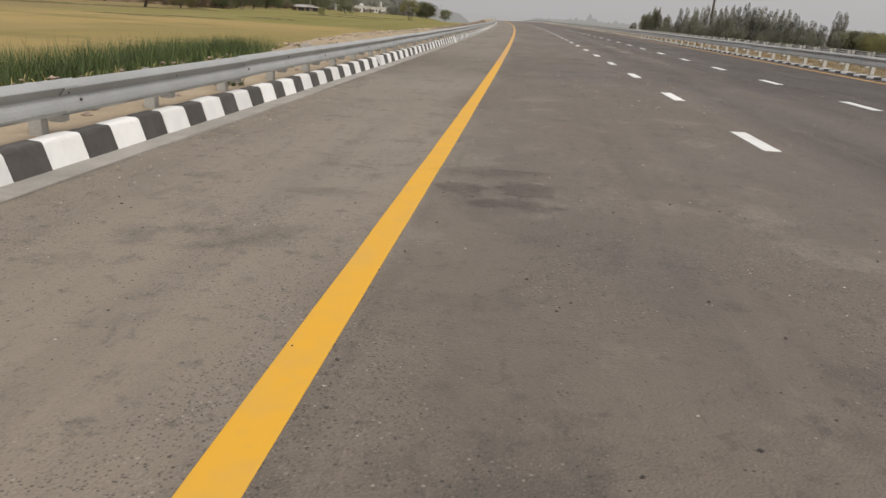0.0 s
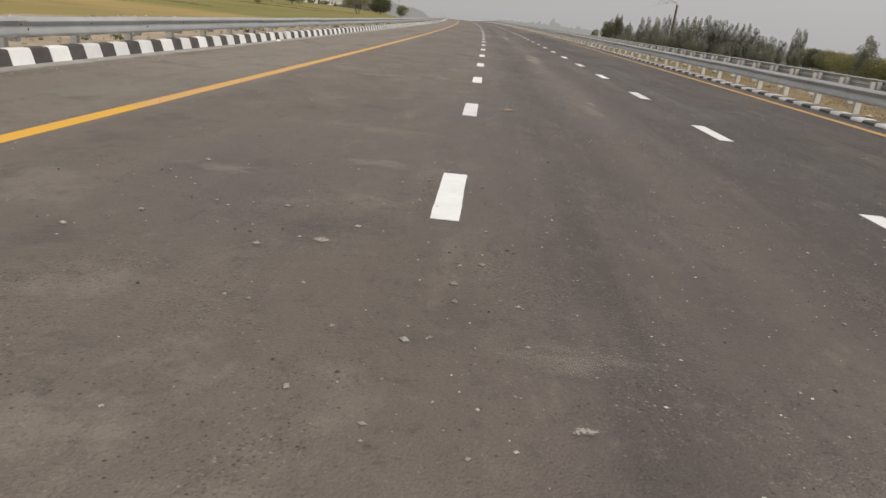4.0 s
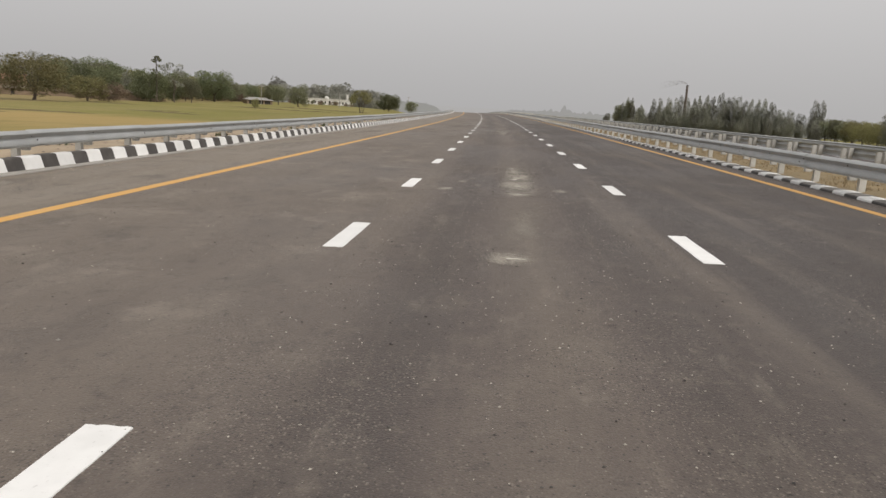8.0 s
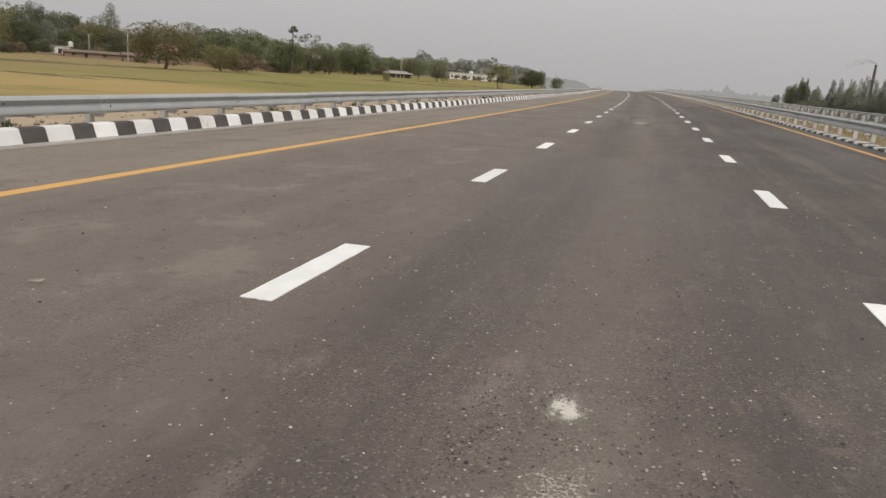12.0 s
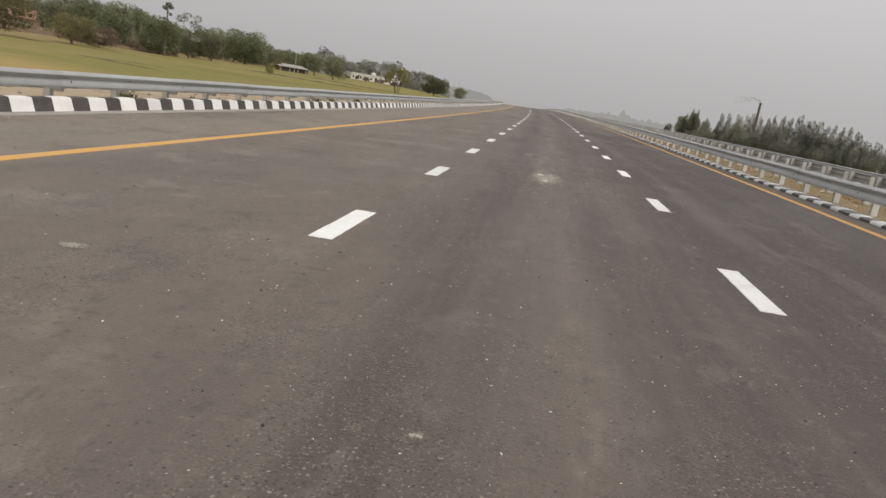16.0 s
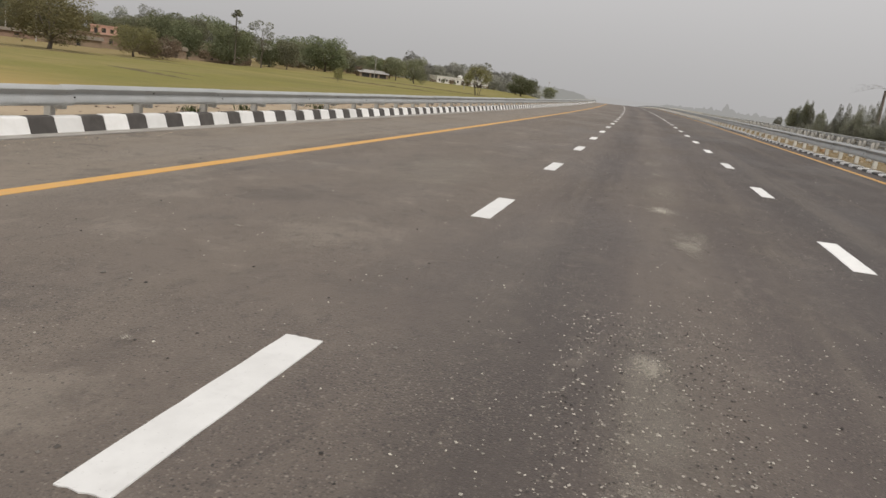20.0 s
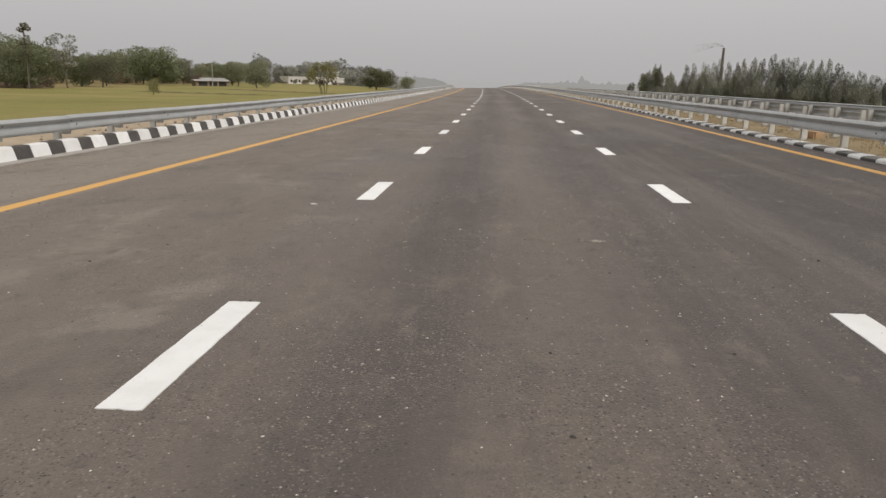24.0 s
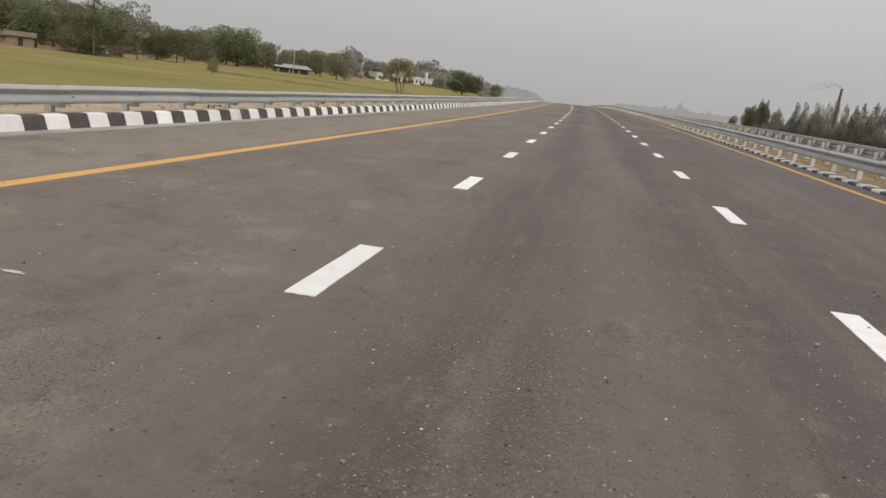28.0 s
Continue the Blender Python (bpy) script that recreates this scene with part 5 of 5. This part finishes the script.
# glowing ring in haze grey that closes the view behind everything
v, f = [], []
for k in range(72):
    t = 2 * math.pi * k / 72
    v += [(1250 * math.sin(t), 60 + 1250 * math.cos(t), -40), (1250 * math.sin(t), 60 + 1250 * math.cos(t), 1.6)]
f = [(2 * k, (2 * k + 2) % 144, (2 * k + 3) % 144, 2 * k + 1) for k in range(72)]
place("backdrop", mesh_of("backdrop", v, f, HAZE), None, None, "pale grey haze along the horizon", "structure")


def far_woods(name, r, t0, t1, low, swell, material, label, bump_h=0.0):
    """Woods far off as one uneven glowing silhouette, haze grey in its colour, that fades out at both ends."""
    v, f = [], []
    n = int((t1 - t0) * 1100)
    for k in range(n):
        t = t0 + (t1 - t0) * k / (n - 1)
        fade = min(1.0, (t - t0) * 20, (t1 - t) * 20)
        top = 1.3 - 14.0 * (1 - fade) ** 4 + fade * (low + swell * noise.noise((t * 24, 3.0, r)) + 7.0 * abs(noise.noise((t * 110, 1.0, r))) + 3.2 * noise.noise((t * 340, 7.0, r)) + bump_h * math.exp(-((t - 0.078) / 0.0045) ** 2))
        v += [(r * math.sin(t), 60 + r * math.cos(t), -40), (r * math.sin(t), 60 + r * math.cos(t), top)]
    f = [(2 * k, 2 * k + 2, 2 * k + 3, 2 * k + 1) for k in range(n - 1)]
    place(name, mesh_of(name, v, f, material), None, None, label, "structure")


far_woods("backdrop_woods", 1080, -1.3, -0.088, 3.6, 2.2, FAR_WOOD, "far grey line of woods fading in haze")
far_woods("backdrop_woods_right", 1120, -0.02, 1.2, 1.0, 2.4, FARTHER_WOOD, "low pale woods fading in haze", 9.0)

# ---- loose matter on and beside the road ----
def stones(name, label, material, count, seed, srange, urange, size, parent=None, zfun=road_z, power=1.6):
    rng = random.Random(seed)
    verts, faces = [], []
    for _ in range(count):
        s, u = rng.uniform(*srange), rng.uniform(*urange)
        r = size[0] + (size[1] - size[0]) * rng.random() ** power
        p = wp(s, u, zfun(u) + r * 0.25)
        a, b, c = (r * rng.uniform(0.7, 1.3) for _ in range(3))
        t = rng.uniform(0, 3.14)
        ct, st = math.cos(t), math.sin(t)
        k = len(verts)
        for x, y, z in ((a, 0, 0), (0, b, 0), (-a * 0.8, 0.2 * b, 0), (0.1 * a, -b, 0), (0.2 * a, 0.1 * b, c * 0.5), (0, 0, -c * 0.5)):
            verts.append((p.x + x * ct - y * st, p.y + x * st + y * ct, p.z + z))
        faces += [(k, k + 1, k + 4), (k + 1, k + 2, k + 4), (k + 2, k + 3, k + 4), (k + 3, k, k + 4), (k + 1, k, k + 5), (k + 2, k + 1, k + 5), (k + 3, k + 2, k + 5), (k, k + 3, k + 5)]
    return place(name, mesh_of(name, verts, faces, material), parent, None, label, "stuff")


stones("pale_grit", "pale loose grit scattered on the asphalt", PALE_GRIT, 11000, 1, (-14, 112), (-8.6, 6.2), (0.002, 0.011), power=2.2)
stones("pale_grit", "pale loose grit along the middle of the road", PALE_GRIT, 13000, 31, (8, 112), (-2.2, 2.4), (0.002, 0.009), power=2.6)
stones("mortar_crumbs", "flat crumbs of pale mortar on the asphalt", MORTAR, 1100, 32, (2, 112), (-5.2, 4.2), (0.005, 0.019), power=2.6)
stones("mortar_crumbs", "pale mortar crumbs strewn beside a lane line", MORTAR, 110, 33, (3.5, 13), (-4.2, -1.2), (0.009, 0.026), power=2.2)
stones("dark_grit", "dark crumbs of asphalt scattered on the road", DARK_GRIT, 11000, 2, (-14, 112), (-8.6, 6.2), (0.003, 0.014), power=2.3)
stones("dark_grit", "dark crumbs thick on the spilled cement", DARK_GRIT, 2600, 3, (33.5, 39.5), (-0.35, 0.7), (0.003, 0.008))
stones("dark_grit", "dark crumbs thick on the spilled cement", DARK_GRIT, 700, 4, (63.5, 67), (-0.4, 0.35), (0.003, 0.008))
stones("dark_grit", "dark crumbs thick on the spilled cement", DARK_GRIT, 900, 45, (67.6, 71.4), (-0.55, 0.35), (0.003, 0.010))
stones("pale_grit", "pale grit thick on the spilled cement", PALE_GRIT, 1400, 46, (67.4, 71.6), (-0.6, 0.4), (0.003, 0.011))
stones("pale_grit", "pale grit thick on the spilled cement", PALE_GRIT, 1500, 47, (33.5, 39.5), (-0.4, 0.75), (0.003, 0.011))
stones("dark_grit", "dark crumbs thick in the middle lane", DARK_GRIT, 1600, 42, (24, 42), (-1.6, 1.8), (0.003, 0.011), power=1.8)
stones("pale_grit", "pale grit thick in the middle lane", PALE_GRIT, 1300, 41, (25, 42), (-1.5, 1.5), (0.003, 0.010), power=1.8)
stones("pale_grit", "pale grit thick in the middle lane", PALE_GRIT, 1600, 43, (62, 72), (-1.2, 1.3), (0.003, 0.010), power=1.8)
stones("pale_grit", "pale grit thick in the middle lane", PALE_GRIT, 2400, 44, (86, 110), (-1.4, 1.8), (0.003, 0.010), power=1.8)
stones("verge_pebbles", "tan pebbles and broken clods on the sandy verge", RUBBLE, 2600, 5, (-12, 170), (-12.2, -9.4), (0.015, 0.075), None, lambda u: -0.03, 3.0)
stones("verge_rubble", "heaps of broken soil and rubble at the bank's edge", RUBBLE, 2200, 6, (16, 200), (-13.2, -11.4), (0.03, 0.15), None, lambda u: -0.14, 2.0)
stones("median_clods", "earth clods and brick bits in the median grass", RUBBLE, 900, 8, (0, 160), (6.95, 10.4), (0.015, 0.09), None, lambda u: 0.215, 3.0)
stones("gutter_grit", "sand and grit gathered along the gutter", RUBBLE, 1500, 9, (-12, 120), (-8.62, -8.15), (0.004, 0.018))

# ridge of spoil left along the bank's edge, with rubble on it
def ridge_top(q):
    return float(np.interp(q, [11, 14, 18, 24, 28, 36, 46, 60, 66], [-0.30, 0.04, 0.13, 0.20, 0.16, 0.11, 0.07, -0.10, -0.30])) + 0.05 * noise.noise((q * 0.9, 4.0, 0.0))


rng = random.Random(55)
v, f = [], []
QS = [11 + 0.5 * k for k in range(111)]
for q in QS:
    t = ridge_top(q)
    for u, z in ((-11.2, -0.10), (-11.7, -0.05 + 0.45 * (t + 0.05)), (-12.1, t), (-12.5, t - 0.03), (-12.9, 0.4 * t - 0.22), (-13.6, -0.75)):
        v.append(wp(q, u + rng.uniform(-0.05, 0.05), z + rng.uniform(-0.03, 0.03)))
f = [(6 * k + j, 6 * k + j + 1, 6 * k + j + 7, 6 * k + j + 6) for k in range(len(QS) - 1) for j in range(5)]
place("spoil_ridge", mesh_of("spoil_ridge", v, f, SAND), None, None, "low ridge of dumped soil along the verge", "structure")
for a in range(12, 64, 4):
    top = ridge_top(a + 2) - 0.01
    stones("spoil_rubble", "pale clods and broken stones on a soil ridge", RUBBLE, 46, 200 + a, (a, a + 4), (-12.5, -11.9), (0.02, 0.085), None, lambda u, top=top: top, 1.8)
for s_, u_, m_, turn in ((31.30, -8.74, KERB_WHITE, 40), (13.6, -11.85, CONCRETE, 15)):
    bm = bmesh.new()
    k = 0.7 if m_ == KERB_WHITE else 1.5
    box(bm, -0.09 * k, 0.09 * k, -0.07 * k, 0.07 * k, 0.0, 0.11 * k, 0.015)
    for q in bm.verts:
        q.co.x += 0.35 * q.co.z + rng.uniform(-0.012, 0.012)
        q.co.y *= 1.0 - 4.0 * q.co.z / k
    tagged(part("concrete_fragment", bm, m_, None, "", at(s_, u_, road_z(u_) - 0.005 if u_ > -9 else ridge_top(s_) - 0.06, turn)), "white-painted kerb fragment lying in the gutter" if u_ > -9 else "pale concrete lump lying on a soil ridge", "rubble")

disc_v = [(0, 0, 0)] + [(math.cos(k * math.pi / 12), math.sin(k * math.pi / 12), 0) for k in range(24)]
disc_f = [(0, k + 1, (k + 1) % 24 + 1) for k in range(24)]
FILMS = {m.name: mesh_of("dust_patch", disc_v, disc_f, m) for m in (DUST, SPILT, THIN_DUST, STAIN, SWEPT, TAN_DUST)}
lift = 0.0015
films = [
    # the long spill of cement in the middle lane and its splashes
    ("thin_dust", 36.8, 0.16, 0.55, 4.4), ("cement_dust", 35.3, 0.14, 0.46, 1.5), ("cement_dust", 37.0, 0.18, 0.40, 1.1),
    ("spilt_cement", 35.1, 0.10, 0.15, 0.20), ("spilt_cement", 36.42, 0.08, 0.17, 0.20), ("spilt_cement", 36.68, 0.10, 0.13, 0.10), ("spilt_cement", 38.22, 0.15, 0.13, 0.16),
    ("cement_dust", 38.2, 0.10, 0.26, 0.8), ("spilt_cement", 39.2, 0.06, 0.12, 0.22), ("cement_dust", 36.28, -0.74, 0.17, 0.16), ("cement_dust", 35.60, -0.97, 0.16, 0.22),
    ("cement_dust", 34.26, -1.19, 0.20, 0.26), ("cement_dust", 35.0, -0.62, 0.13, 0.14), ("cement_dust", 34.5, 0.85, 0.22, 0.30), ("spilt_cement", 33.8, 0.06, 0.20, 0.16),
    ("cement_dust", 33.8, 0.12, 0.36, 0.40), ("cement_dust", 28.4, -0.11, 0.34, 0.36), ("spilt_cement", 28.4, -0.06, 0.16, 0.07), ("thin_dust", 30.5, 0.10, 0.40, 2.2),
    # the second spill
    ("thin_dust", 65.6, -0.02, 0.46, 3.2), ("cement_dust", 65.3, -0.02, 0.42, 1.6), ("spilt_cement", 65.72, -0.12, 0.17, 0.22), ("spilt_cement", 65.9, 0.10, 0.13, 0.08),
    ("spilt_cement", 64.7, -0.02, 0.10, 0.20), ("spilt_cement", 64.15, -0.10, 0.07, 0.06), ("spilt_cement", 62.62, -0.18, 0.10, 0.07), ("cement_dust", 62.65, -0.4, 0.12, 0.10),
    ("cement_dust", 69.0, -0.11, 0.26, 0.42), ("cement_dust", 70.6, -0.13, 0.16, 0.26), ("thin_dust", 70.0, -0.1, 0.35, 2.0), ("spilt_cement", 76.6, 0.05, 0.16, 0.14),
    ("cement_dust", 76.6, 0.05, 0.26, 0.42), ("thin_dust", 78.9, 0.1, 0.40, 1.7), ("cement_dust", 81.6, 0.05, 0.19, 0.22), ("spilt_cement", 81.66, 0.02, 0.09, 0.07), ("thin_dust", 84.2, 0.0, 0.5, 1.7),
    ("cement_dust", 74.33, 0.27, 0.20, 0.26), ("thin_dust", 74.6, 0.3, 0.36, 1.4),
    # single splashes and scrapes
    ("spilt_cement", 91.01, -2.41, 0.09, 0.09), ("cement_dust", 90.76, -2.17, 0.08, 0.06), ("cement_dust", 89.22, 0.61, 0.10, 0.09), ("cement_dust", 94.55, 0.05, 0.14, 0.06),
    ("cement_dust", 93.67, 1.61, 0.18, 0.07), ("spilt_cement", 102.33, -3.56, 0.17, 0.05), ("cement_dust", 105.65, -5.1, 0.20, 0.08), ("cement_dust", 102.6, -5.0, 0.22, 0.07),
    ("cement_dust", 110.8, -4.27, 0.2, 0.1), ("thin_dust", 101.6, -3.48, 0.16, 0.1), ("cement_dust", 55.64, -3.13, 0.14, 0.1), ("spilt_cement", 50.62, -5.3, 0.10, 0.08),
    ("cement_dust", 18.83, 0.18, 0.18, 0.16), ("cement_dust", 20.56, 0.34, 0.12, 0.26), ("thin_dust", 19.4, 0.2, 0.4, 1.8), ("spilt_cement", 8.3, -4.05, 0.07, 0.07),
    ("spilt_cement", 6.11, -2.80, 0.06, 0.07), ("cement_dust", 6.37, -2.81, 0.06, 0.06), ("thin_dust", 6.2, -1.0, 0.24, 0.9),
    # broom-drawn dust on the outer lane and the shoulder
    ("thin_dust", 13.05, -2.58, 0.75, 0.35), ("thin_dust", 12.27, -3.8, 0.65, 0.35), ("thin_dust", 9.4, -1.2, 0.55, 0.25), ("thin_dust", 19.2, -3.0, 0.35, 1.7),
    ("thin_dust", 22.4, -3.9, 0.9, 0.8), ("thin_dust", 22.8, -2.7, 0.4, 0.7), ("thin_dust", 16.7, -2.7, 0.3, 1.3), ("thin_dust", 12.2, -6.8, 0.9, 2.4),
    ("thin_dust", 16.2, -6.8, 1.0, 2.0), ("cement_dust", 31.6, -8.1, 0.45, 1.2), ("thin_dust", 24.0, -7.2, 0.9, 2.6), ("thin_dust", 45.0, -7.3, 1.0, 5.0), ("thin_dust", 60.0, -7.3, 1.0, 5.0),
    ("thin_dust", 78.0, -3.4, 1.4, 3.8),
    # damp broom strokes beside the edge line, and small oil spots
    ("damp_swept_patch", -2.95, -4.86, 0.48, 0.40), ("damp_swept_patch", -3.05, -5.45, 0.40, 0.34), ("damp_swept_patch", -3.5, -5.0, 0.6, 0.30), ("damp_swept_patch", -2.24, -4.85, 0.42, 0.05),
    ("dark_stain", -2.3, -5.2, 0.8, 0.5), ("dark_stain", -3.5, -6.4, 0.6, 0.3), ("dark_stain", 13.4, 3.7, 1.6, 3.0), ("dark_stain", 8.6, 4.0, 1.3, 1.7), ("dark_stain", 53.28, -0.09, 0.14, 0.10),
    ("dark_stain", 79.2, -0.75, 0.08, 0.09), ("dark_stain", 75.94, -0.38, 0.10, 0.10), ("dark_stain", 61.4, 0.35, 0.07, 0.08), ("dark_stain", 88.0, 0.15, 0.09, 0.08), ("dark_stain", 57.5, 0.6, 0.06, 0.06),
    ("dark_stain", 75.2, 0.1, 0.07, 0.09), ("dark_stain", 58.5, -1.0, 0.06, 0.05), ("dark_stain", 26.3, 0.55, 0.08, 0.07), ("tan_sand_film", 18.27, -1.29, 0.17, 0.25)]
for mat_name, s, u, a, b in films:
    lift += 0.00012
    tilt = -TILT
    kind = {"cement_dust": "pale cement dust spilled on the asphalt", "spilt_cement": "caked pale cement spilled on the asphalt", "damp_swept_patch": "damp dark broom stroke on the asphalt", "thin_dust": "thin film of dust on the asphalt", "dark_stain": "dark oily stain on the asphalt", "tan_sand_film": "spilled tan sand on the asphalt"}[mat_name]
    ob = place("stain" if mat_name in ("dark_stain", "damp_swept_patch") else "dust_patch", FILMS[mat_name], road, at(s, u, road_z(u) + lift, 0, tilt) @ Matrix.Diagonal((a, b, 1, 1)), kind)

# small flecks of dried mortar
rng = random.Random(77)
for _ in range(60):
    s, u = rng.uniform(0, 112), rng.uniform(-5.2, 3.6)
    if abs(abs(u) - 1.875) < 0.3 or any(abs(s - q[1]) < q[4] + 0.2 and abs(u - q[2]) < q[3] + 0.2 for q in films):
        continue
    films.append(("cement_dust", s, u, 0.16, 0.16))
    lift += 0.00004
    place("dust_patch", FILMS["cement_dust"], road, at(s, u, road_z(u) + lift, rng.uniform(-60, 60), -TILT * 0.9) @ Matrix.Diagonal((rng.uniform(0.03, 0.08), rng.uniform(0.03, 0.07), 1, 1)), "pale fleck of dried mortar on the asphalt")

# spilled heap of sand beside a lane dash
hv, hf = [], []
rng = random.Random(12)
R_, K_ = 7, 22
hv.append(Vector((0, 0, 0.012)))
for i in range(1, R_ + 1):
    for k in range(K_):
        t = 2 * math.pi * k / K_
        r = i / R_ * (1 + 0.22 * math.sin(3 * t + 0.6) + 0.12 * math.sin(5 * t))
        hv.append(Vector((0.075 * r * math.cos(t), 0.11 * r * math.sin(t), 0.012 * (1 - (i / R_) ** 1.5) + rng.uniform(-0.003, 0.003) * (i < R_))))
hf += [(0, 1 + k, 1 + (k + 1) % K_) for k in range(K_)]
for i in range(R_ - 1):
    hf += [(1 + i * K_ + k, 1 + (i + 1) * K_ + k, 1 + (i + 1) * K_ + (k + 1) % K_, 1 + i * K_ + (k + 1) % K_) for k in range(K_)]
tagged(place("spilled_sand", mesh_of("spilled_sand", hv, hf, YELLOW_SAND), None, at(18.27, -1.29, road_z(-1.29) + 0.004, 0, -TILT)), "small spilled heap of yellow sand on the asphalt", "sand")


# a broken block of brickwork lying in the median
bm = bmesh.new()
box(bm, -0.16, 0.16, -0.12, 0.12, 0.0, 0.2, 0.02)
rng = random.Random(5)
for q in bm.verts:
    q.co += Vector((rng.uniform(-0.02, 0.02), rng.uniform(-0.02, 0.02), rng.uniform(-0.02, 0.02) * (q.co.z > 0.05)))
lump = part("broken_brickwork", bm, BLOCK_BRICK, None, "", at(101.2, 7.38, 0.21, 24))
tagged(lump, "broken block of tan brickwork lying in median grass", "brick")


# ---- grass, reeds and weeds ----
def blades(name, label, material, spots, per, height, spread, width, droop=0.35, seed=3):
    """Tufts of bent blades at spots (s, u, z)."""
    rng = random.Random(seed)
    verts, faces = [], []
    for s, u, z in spots:
        p = wp(s, u, z)
        for _ in range(per):
            t = rng.uniform(0, 2 * math.pi)
            h = height * rng.uniform(0.5, 1.15)
            foot = p + Vector((rng.gauss(0, spread), rng.gauss(0, spread), -0.02))
            d = Vector((math.cos(t), math.sin(t), 0))
            e = Vector((-d.y, d.x, 0)) * width * rng.uniform(0.6, 1.3)
            mid = foot + d * h * droop * 0.3 + Vector((0, 0, h * 0.6))
            tip = foot + d * h * droop * rng.uniform(0.6, 1.5) + Vector((0, 0, h * rng.uniform(0.8, 1.0)))
            k = len(verts)
            verts += [foot - e, foot + e, mid + e * 0.8, mid - e * 0.8, tip]
            faces += [(k, k + 1, k + 2, k + 3), (k + 3, k + 2, k + 4)]
    return place(name, mesh_of(name, verts, faces, material), None, None, label, "stuff")


rng = random.Random(21)
blades("median_grass", "dry brown grass tufts on the median", DRY_GRASS, [(rng.uniform(0, 175), rng.uniform(6.9, 10.7), 0.215) for _ in range(5200)], 10, 0.12, 0.12, 0.004, 1.1, 1)
bank_spots = [(rng.uniform(-12, 190), q, float(np.interp(q, [-17.5, -15.2, -13.6, -12.5], [-2.1, -1.42, -0.70, -0.22]))) for q in [rng.uniform(-16.5, -12.6) for _ in range(2200)]]
blades("bank_grass", "dry grass tufts on the embankment", DRY_GRASS, bank_spots, 9, 0.30, 0.16, 0.010, 0.7, 2)
reed_spots = []
for c, q, rs, ru, n in ((5, -16.4, 5, 1.8, 420), (13, -16.6, 5, 1.8, 420), (18, -16.4, 3.5, 1.6, 330), (-2, -16.4, 4, 1.8, 200)):
    reed_spots += [(min(22.8, c + rng.gauss(0, rs * 0.6)), q + rng.gauss(0, ru * 0.5), -1.75) for _ in range(n)]
blades("reeds", "soft green reeds crowding the ditch below the road", GREEN_REED, reed_spots, 22, 1.66, 0.24, 0.009, 0.22, 4)
blades("dry_reeds", "brown dry reed heads among green reeds", DRY_GRASS, [(5 + rng.gauss(0, 4), -19.5 + rng.gauss(0, 1.2), -1.8) for _ in range(60)], 10, 1.7, 0.2, 0.012, 0.3, 5)
weed_spots = [(q + d, -9.55 - 0.05 * i, -0.01) for q in (2.2, 30.9, 45.4, 54.0, 59.9, 60.15, 66.7, 80.3, 82.5, 86.8) for i, d in enumerate((0.0, 0.12, -0.1))]
weed_spots += [(rng.uniform(-8, 160), rng.uniform(-12.2, -9.5), -0.04) for _ in range(60)]
blades("verge_weeds", "small green weeds sprouting on the verge", WEED, weed_spots, 18, 0.17, 0.08, 0.012, 0.8, 6)

# low earth bunds between the plots
for i, (x0, y0, x1, y1) in enumerate(((-112, 128, -90, 170), (-69, 106, -52, 114), (-66, 139, -44, 133), (-84, 226, -44, 220), (-98, 176, -80, 181), (-30, 245, -84, 272), (-122, 140, -100, 150), (-76, 100, -58, 103), (-64, 144, -52, 143))):
    a, b = Vector((x0, y0, FIELD_Z)), Vector((x1, y1, FIELD_Z))
    d = (b - a).normalized()
    e = Vector((-d.y, d.x, 0))
    n = int((b - a).length / 1.5)
    rng = random.Random(90 + i)
    v, f = [], []
    for k in range(n + 1):
        p = a + (b - a) * k / n + e * 1.3 * math.sin(k * 0.17 + i)
        h = (0.22 + rng.uniform(-0.12, 0.08)) * min(1.0, k / 6, (n - k) / 6)
        v += [p - e * (0.75 + rng.uniform(-0.2, 0.2)) + Vector((0, 0, -0.2)), p - e * 0.10 + Vector((0, 0, h)), p + e * 0.10 + Vector((0, 0, h * 0.95)), p + e * 0.75 + Vector((0, 0, -0.2))]
    for k in range(n):
        f += [(4 * k + q, 4 * k + q + 1, 4 * k + q + 5, 4 * k + q + 4) for q in range(3)]
    place("bund", mesh_of("bund", v, f, BUND), None, None, "low dry earth bund between field plots", "structure")
